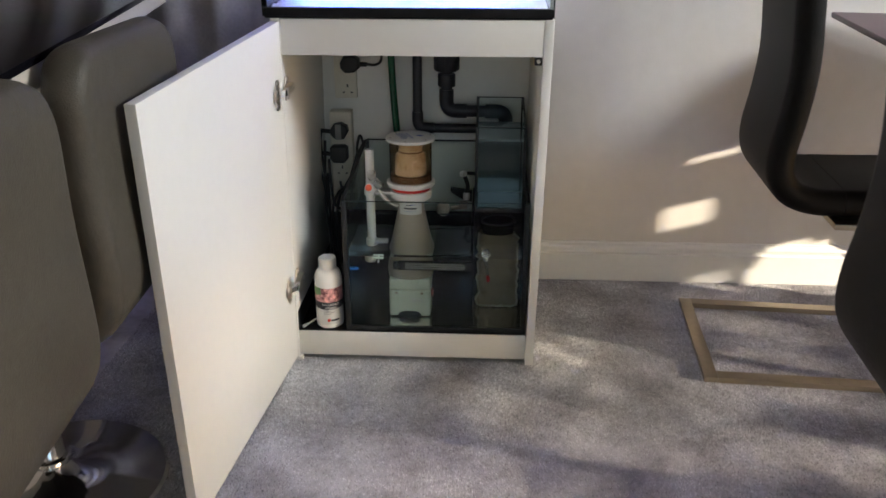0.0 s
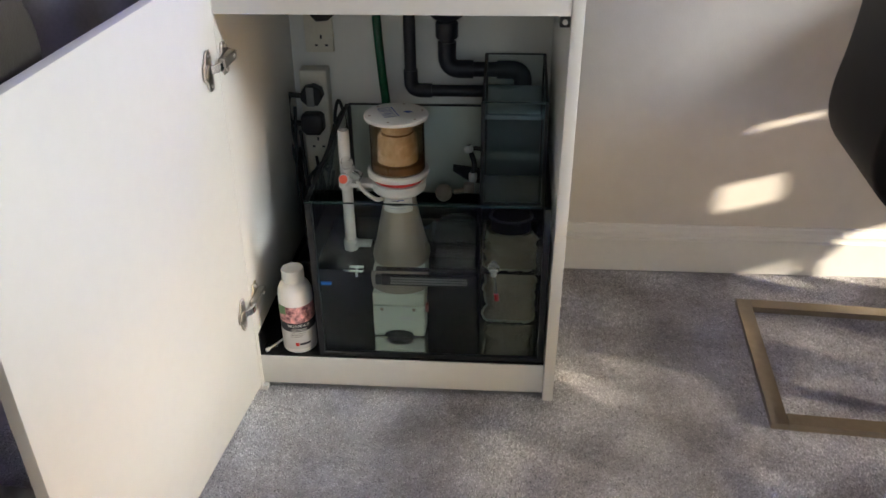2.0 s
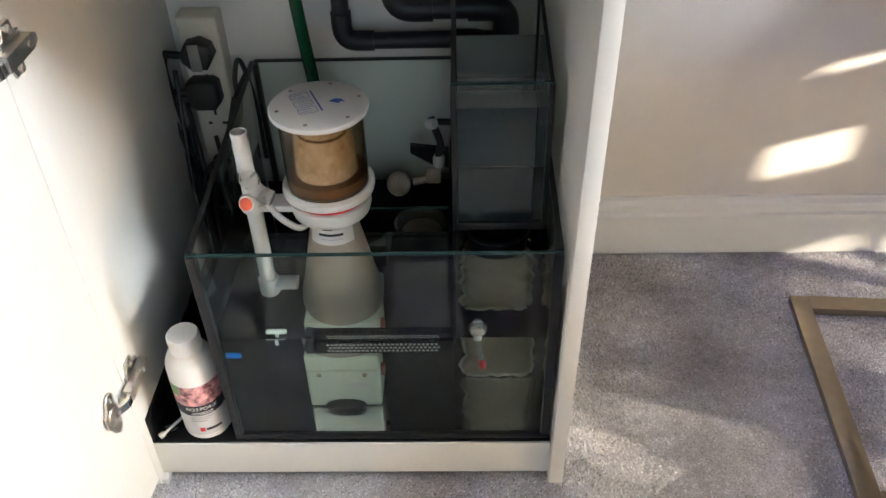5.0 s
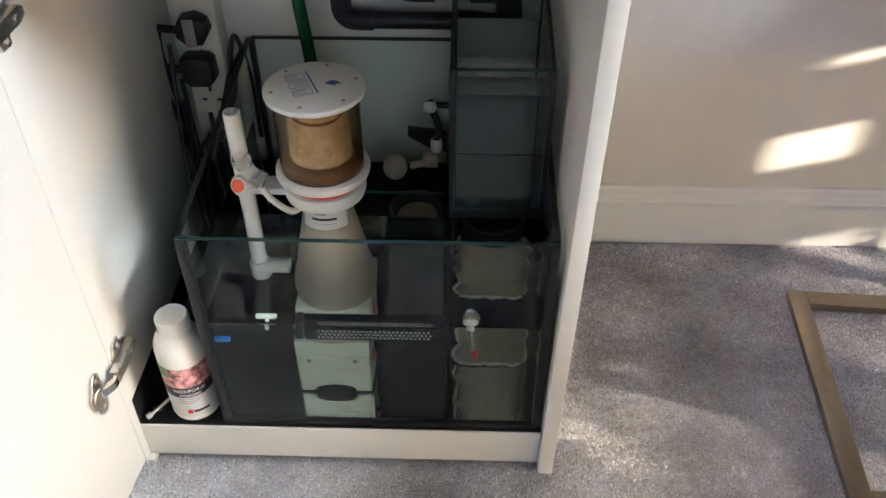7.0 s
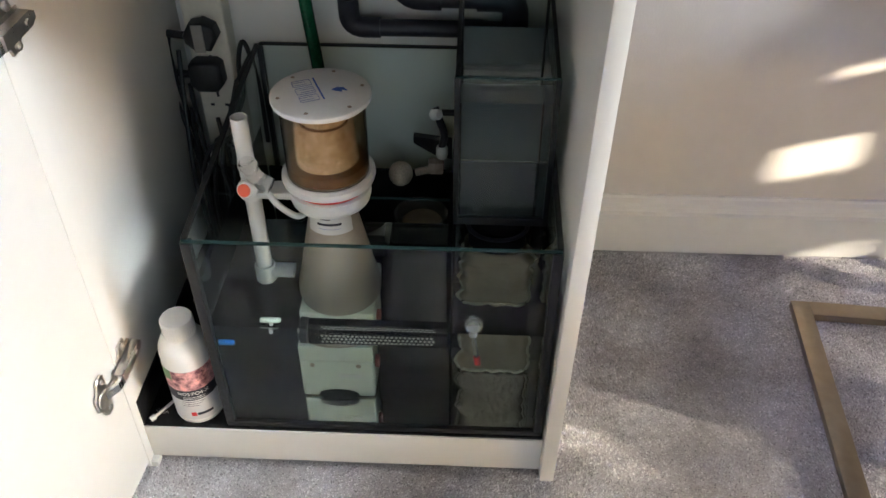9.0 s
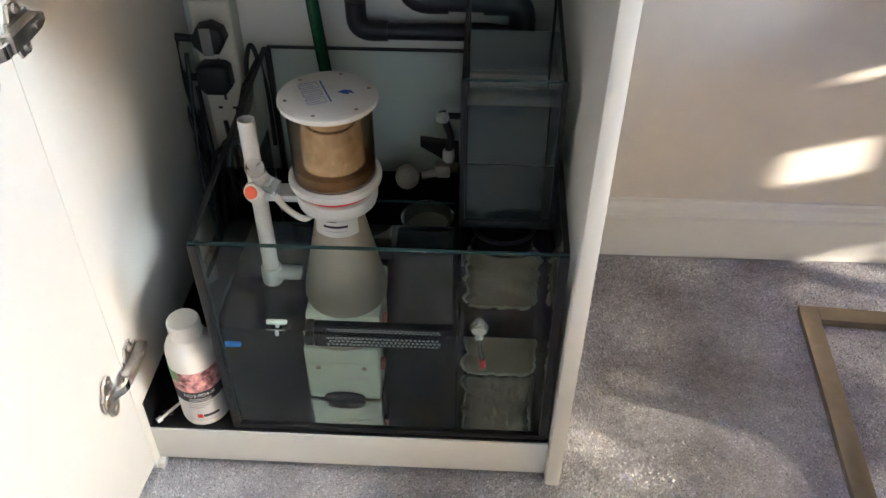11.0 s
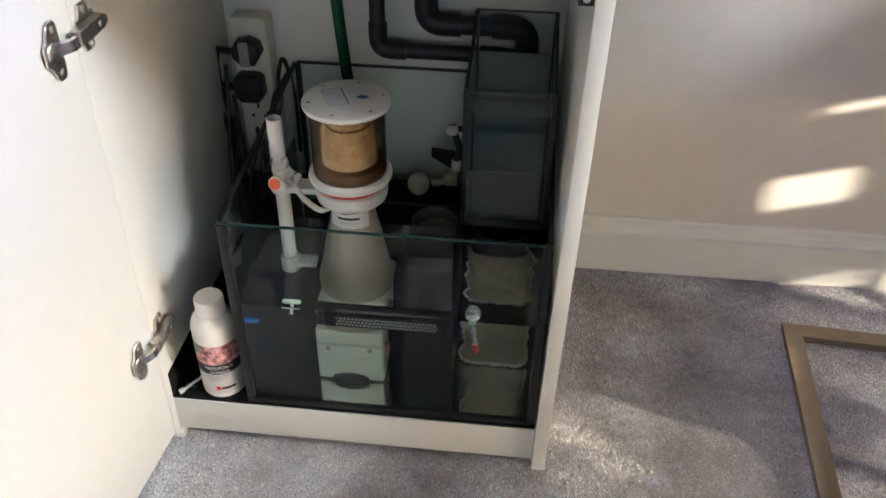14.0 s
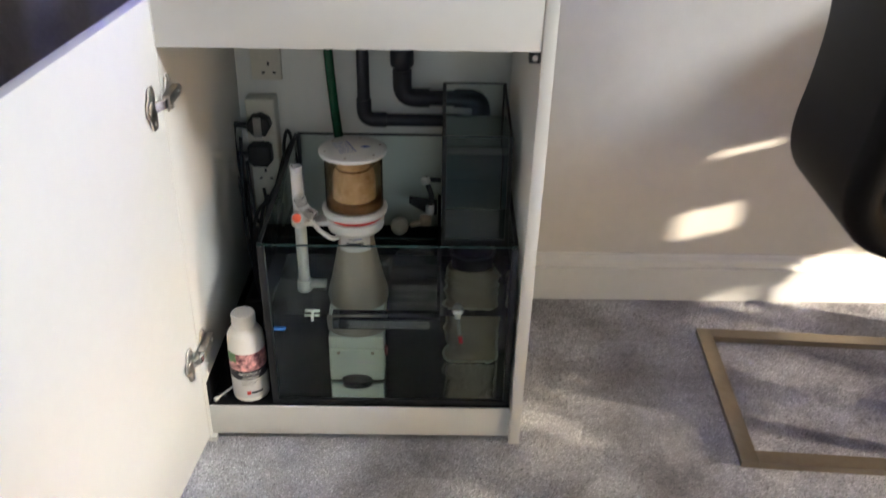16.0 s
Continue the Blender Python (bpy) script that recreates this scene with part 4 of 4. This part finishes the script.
# ---------- pipes and hose ----------
def pipes():
    y = 0.425
    g = thing("supply_hose", (0.228, 0.425, 0.40), "dark green ribbed return hose", "hose")
    part("hose", tube(curve_path([(0.010, 0, 0.0), (0.006, 0, 0.05), (0.0, 0, 0.12), (-0.006, 0, 0.22), (-0.012, 0, 0.38)]), 0.0095, 16), M_GREEN, g)
    a = thing("drain_pipe", (0.289, y, 0.485), "dark grey plastic drain pipe with an elbow", "pipe", "drain pipes")
    part("pipe", tube(round_path([(0, 0, 0.32), (0, 0, 0), (0.225, 0, 0)], 0.030), 0.0125, 20), M_PIPE, a)
    part("elbow", tube(round_path([(0, 0, 0.045), (0, 0, 0), (0.045, 0, 0)], 0.030), 0.0150, 20), M_PIPE, a)
    part("bend", tube(round_path([(0.165, 0, 0), (0.215, 0, 0.0), (0.215, 0, -0.07)], 0.030), 0.0150, 20), M_PIPE, a)
    b = thing("drain_pipe", (0.367, y, 0.533), "wider dark grey drain pipe with bends and a union", "pipe", "drain pipes")
    part("pipe", tube(round_path([(0, 0, 0.27), (0, 0, 0), (0.160, 0, 0), (0.160, 0, -0.16)], 0.035), 0.0155, 22), M_PIPE, b)
    part("elbow", tube(round_path([(0, 0, 0.058), (0, 0, 0), (0.055, 0, 0)], 0.035), 0.0190, 22), M_PIPE, b)
    part("bend", tube(round_path([(0.105, 0, 0), (0.160, 0, 0), (0.160, 0, -0.055)], 0.035), 0.0190, 22), M_PIPE, b)
    part("union", lathe([(0.022, 0.066), (0.0235, 0.070), (0.0235, 0.098), (0.022, 0.100)], 0, 0, 12), M_PIPE, b)
    part("union_nut", lathe([(0.031, 0.108), (0.034, 0.112), (0.034, 0.150), (0.031, 0.153)], 0, 0, 8), M_PIPE, b)


pipes()


# ---------- aquarium on the cabinet ----------
def aquarium():
    t = thing("aquarium", (0.30, 0.25, CT), "glass aquarium with black base trim, white sand and blue light", "aquarium")
    off = Matrix.Translation((-0.30, -0.25, -CT))
    P = lambda n, bm, m, l="", sm=40: part(n, turned(bm, off), m, t, l, sm)
    x0, x1, y0, y1, z0 = -0.004, 0.610, -0.002, 0.500, CT
    P("base_mat", box(x0 + 0.004, x1 - 0.004, y0 + 0.004, y1, z0 + 0.0003, z0 + 0.004), M_MAT)
    P("base_trim", box(x0, x1, y0, y0 + 0.010, z0 + 0.0042, z0 + 0.022, 0.001), M_MAT, "black base trim")
    P("base_trim", box(x0, x0 + 0.010, y0 + 0.0102, y1, z0 + 0.0042, z0 + 0.022, 0.001), M_MAT)
    P("base_trim", box(x1 - 0.010, x1, y0 + 0.0102, y1, z0 + 0.0042, z0 + 0.022, 0.001), M_MAT)
    for bm in (box(x0, x1, y0, y0 + 0.010, z0 + 0.0225, z0 + 0.45), box(x0, x0 + 0.01, y0 + 0.0105, y1, z0 + 0.0225, z0 + 0.45), box(x1 - 0.01, x1, y0 + 0.0105, y1, z0 + 0.0225, z0 + 0.45)):
        glass(turned(bm, off), "pane", t)
    P("back_pane", box(x0 + 0.0105, x1 - 0.0105, y1 - 0.01, y1, z0 + 0.0225, z0 + 0.45), M_MAT, "dark back pane")
    bm = bmesh.new()
    n = 40
    vs = [[bm.verts.new((x0 + 0.0108 + (x1 - x0 - 0.0216) * i / n, y0 + 0.0108 + 0.475 * j / n, z0 + 0.018 + 0.008 * noise.noise(Vector((i * 0.35, j * 0.35, 2))) + 0.02 * (j / n))) for i in range(n + 1)] for j in range(n + 1)]
    for j in range(n):
        for i in range(n):
            bm.faces.new((vs[j][i], vs[j][i + 1], vs[j + 1][i + 1], vs[j + 1][i]))
    low = [bm.verts.new((v.co.x, v.co.y, z0 + 0.0045)) for v in vs[0]]
    for i in range(n):
        bm.faces.new((vs[0][i], low[i], low[i + 1], vs[0][i + 1]))
    P("sand_bed", bm, M_SAND, "white sand bed")
    f = thing("aquarium_lamp", (0.30, 0.26, 1.43), "slim black lamp over the aquarium", "lamp")
    part("housing", box(-0.20, 0.20, -0.10, 0.10, 0.0, 0.03, 0.004), M_BLACKP, f)
    for x in (-0.16, 0.16):
        part("leg", box(x - 0.006, x + 0.006, 0.10, 0.112, -0.16, 0.03), M_BLACKP, f)
        part("arm", box(x - 0.006, x + 0.006, 0.1121, 0.236, -0.16, -0.148), M_BLACKP, f)


aquarium()


# ---------- chairs ----------
def smooth2(line, steps=7):
    return [(v.x, v.z) for v in curve_path([(a, 0, b) for a, b in line], steps)]


def shell(line, th, half, corner=0.0):
    """Padded slab along a line of (x, z), as wide as 2 * half, with rounded edges and rounded corners at its far end."""
    pts = [Vector((a, 0, b)) for a, b in line]
    run = [0.0]
    for a, b in zip(pts, pts[1:]):
        run.append(run[-1] + (b - a).length)
    total, r = run[-1], th * 0.46
    stops = [total * i / 44 for i in range(42)] + [total - d for d in (0.045, 0.034, 0.025, 0.018, 0.012, 0.008, 0.004, 0.0012)]
    bm, rings = bmesh.new(), []
    for d in sorted(stops):
        i = max(k for k in range(len(pts) - 1) if run[k] <= d)
        p = pts[i].lerp(pts[i + 1], (d - run[i]) / (run[i + 1] - run[i]))
        w = (pts[min(i + 2, len(pts) - 1)] - pts[max(i - 1, 0)]).normalized()
        n = Vector((-w.z, 0, w.x))
        left = total - d
        f = math.sqrt(max(0.02, 1 - max(0.0, 1 - left / r) ** 2))
        hw = half - (corner - math.sqrt(max(0.0, corner ** 2 - (corner - left) ** 2)) if left < corner else 0.0)
        ring = []
        for sy, sn in ((1, 1), (-1, 1), (-1, -1), (1, -1)):
            for k in range(6):
                a = math.pi / 2 * k / 5
                c, e = (math.cos(a), math.sin(a)) if sy * sn > 0 else (math.sin(a), math.cos(a))
                y, h = sy * (hw - r + r * c), sn * (th / 2 - r + r * e) * f
                ring.append(bm.verts.new(p + n * h + Vector((0, y, 0))))
        rings.append(ring)
    for a, b in zip(rings, rings[1:]):
        for k in range(24):
            bm.faces.new((a[k], a[(k + 1) % 24], b[(k + 1) % 24], b[k]))
    bm.faces.new(rings[0])
    bm.faces.new(rings[-1])
    bmesh.ops.recalc_face_normals(bm, faces=bm.faces)
    return bm


def cantilever_chair():
    """Leather shell on a flat-bar sled; the back stands at x = 0, the seat runs to +x, the width along y."""
    c = thing("cantilever_chair", (0, 0, 0), "black leather cantilever dining chair on a bronze metal sled", "chair", "chairs at the plum table")
    back = smooth2([(0.160, 0.434), (0.100, 0.436), (0.050, 0.452), (0.020, 0.490), (0.015, 0.545), (0.027, 0.63), (0.034, 0.73), (0.026, 0.84), (0.008, 1.00)])
    part("backrest", shell(back, 0.062, 0.167, 0.04), M_LEATHER, c, "", 65)
    seat = smooth2([(0.1605, 0.434), (0.30, 0.437), (0.42, 0.440), (0.47, 0.428)])
    part("seat", shell(seat, 0.064, 0.168, 0.04), M_LEATHER, c, "", 65)
    sec = [(-0.016, -0.007), (0.016, -0.007), (0.016, 0.007), (-0.016, 0.007)]
    part("seat_support", box(0.14, 0.44, -0.185, 0.185, 0.385, 0.398, 0.002), M_SLED, c)
    part("rear_bar", box(-0.100, -0.068, -0.216, 0.216, -0.002, 0.012, 0.0015), M_SLED, c)
    for y in (-0.200, 0.200):
        run = sweep(round_path([(-0.0675, y, 0.005), (0.42, y, 0.005), (0.46, y, 0.20), (0.44, y, 0.391), (0.20, y, 0.391)], 0.07, 8), sec)
        part("side_bar", run, M_SLED, c)
    return c


chair = cantilever_chair()
chair.matrix_basis = pose(1.119, 0.156, 0, 0, 0, -4)
copy_thing(chair, pose(1.000, -0.79, 0, 0, 0, -4))


def pedestal_chair():
    """Grey leather shell chair on a chrome pedestal; the back stands at x = 0 and the seat runs to -x."""
    c = thing("pedestal_chair", (0, 0, 0), "grey leather dining chair on a chrome disc pedestal", "chair", "chairs at the black table")
    back = smooth2([(-0.26, 0.490), (-0.19, 0.466), (-0.105, 0.448), (-0.056, 0.456), (-0.033, 0.51), (-0.038, 0.67), (-0.038, 0.78), (-0.039, 0.872)])
    part("backrest", shell(back, 0.066, 0.22, 0.085), M_GREYLEA, c, "", 65)
    seat = smooth2([(-0.2605, 0.490), (-0.39, 0.496), (-0.52, 0.484)])
    part("seat", shell(seat, 0.072, 0.22, 0.05), M_GREYLEA, c, "", 65)
    part("disc_base", lathe([(0.205, 0.0), (0.210, 0.004), (0.205, 0.010), (0.12, 0.020), (0.05, 0.034), (0.032, 0.055)], -0.275, 0, 48), M_CHROME, c)
    part("collar", lathe([(0.031, 0.0552), (0.037, 0.058), (0.037, 0.070), (0.031, 0.073)], -0.275, 0, 32), M_CHROME, c)
    part("column", lathe([(0.028, 0.0732), (0.028, 0.22), (0.022, 0.222), (0.022, 0.449)], -0.275, 0, 32), M_CHROME, c)
    return c


stool = pedestal_chair()
stool.matrix_basis = pose(-0.078, -0.490, 0, 0, 0, 2.5)
copy_thing(stool, pose(-0.020, -1.035, 0, 0, 0, 5.1))


def tables():
    t = thing("dining_table", (-0.636, -0.54, 0), "black gloss glass table with a cream edge", "table")
    t.rotation_euler = (0, 0, radians(11))
    part("glass_top", box(-0.45, 0.45, -0.9, 0.92, 0.844, 0.856, 0.002), M_TABTOP, t)
    part("frame", box(-0.447, 0.447, -0.89, 0.91, 0.810, 0.8435, 0.003), M_CREAM, t)
    for x in (-0.40, 0.10):
        for y in (-0.85, 0.83):
            part("leg", box(x, x + 0.06, y, y + 0.06, -0.004, 0.8095, 0.003), M_CREAM, t)
    p = thing("side_table", (1.745, -0.058, 0), "plum-coloured table top on white legs", "table")
    p.rotation_euler = (0, 0, radians(-8))
    part("tabletop", box(-0.45, 0.45, -1.2, 0.50, 0.776, 0.790, 0.003), M_PURPLE, p)
    for x in (0.36,):
        for y in (-1.15, 0.44):
            part("leg", box(x, x + 0.06, y, y + 0.06, -0.004, 0.7755, 0.003), M_TRIM, p)


tables()


def curtain():
    bm = bmesh.new()
    n = 120
    rows = []
    for z in (0.02, 2.3):
        rows.append([bm.verts.new((-1.3 + 1.23 * i / n, 0.485 - 0.016 * math.sin(i * 0.44) - 0.008 * math.sin(i * 0.19 + 1), z)) for i in range(n + 1)])
    for i in range(n):
        bm.faces.new((rows[0][i], rows[0][i + 1], rows[1][i + 1], rows[1][i]))
    bmesh.ops.solidify(bm, geom=bm.faces[:], thickness=0.003)
    tagged(finish("curtain", bm, M_CURT, smooth=70), "grey floor-length curtain in soft folds", "curtain")


curtain()
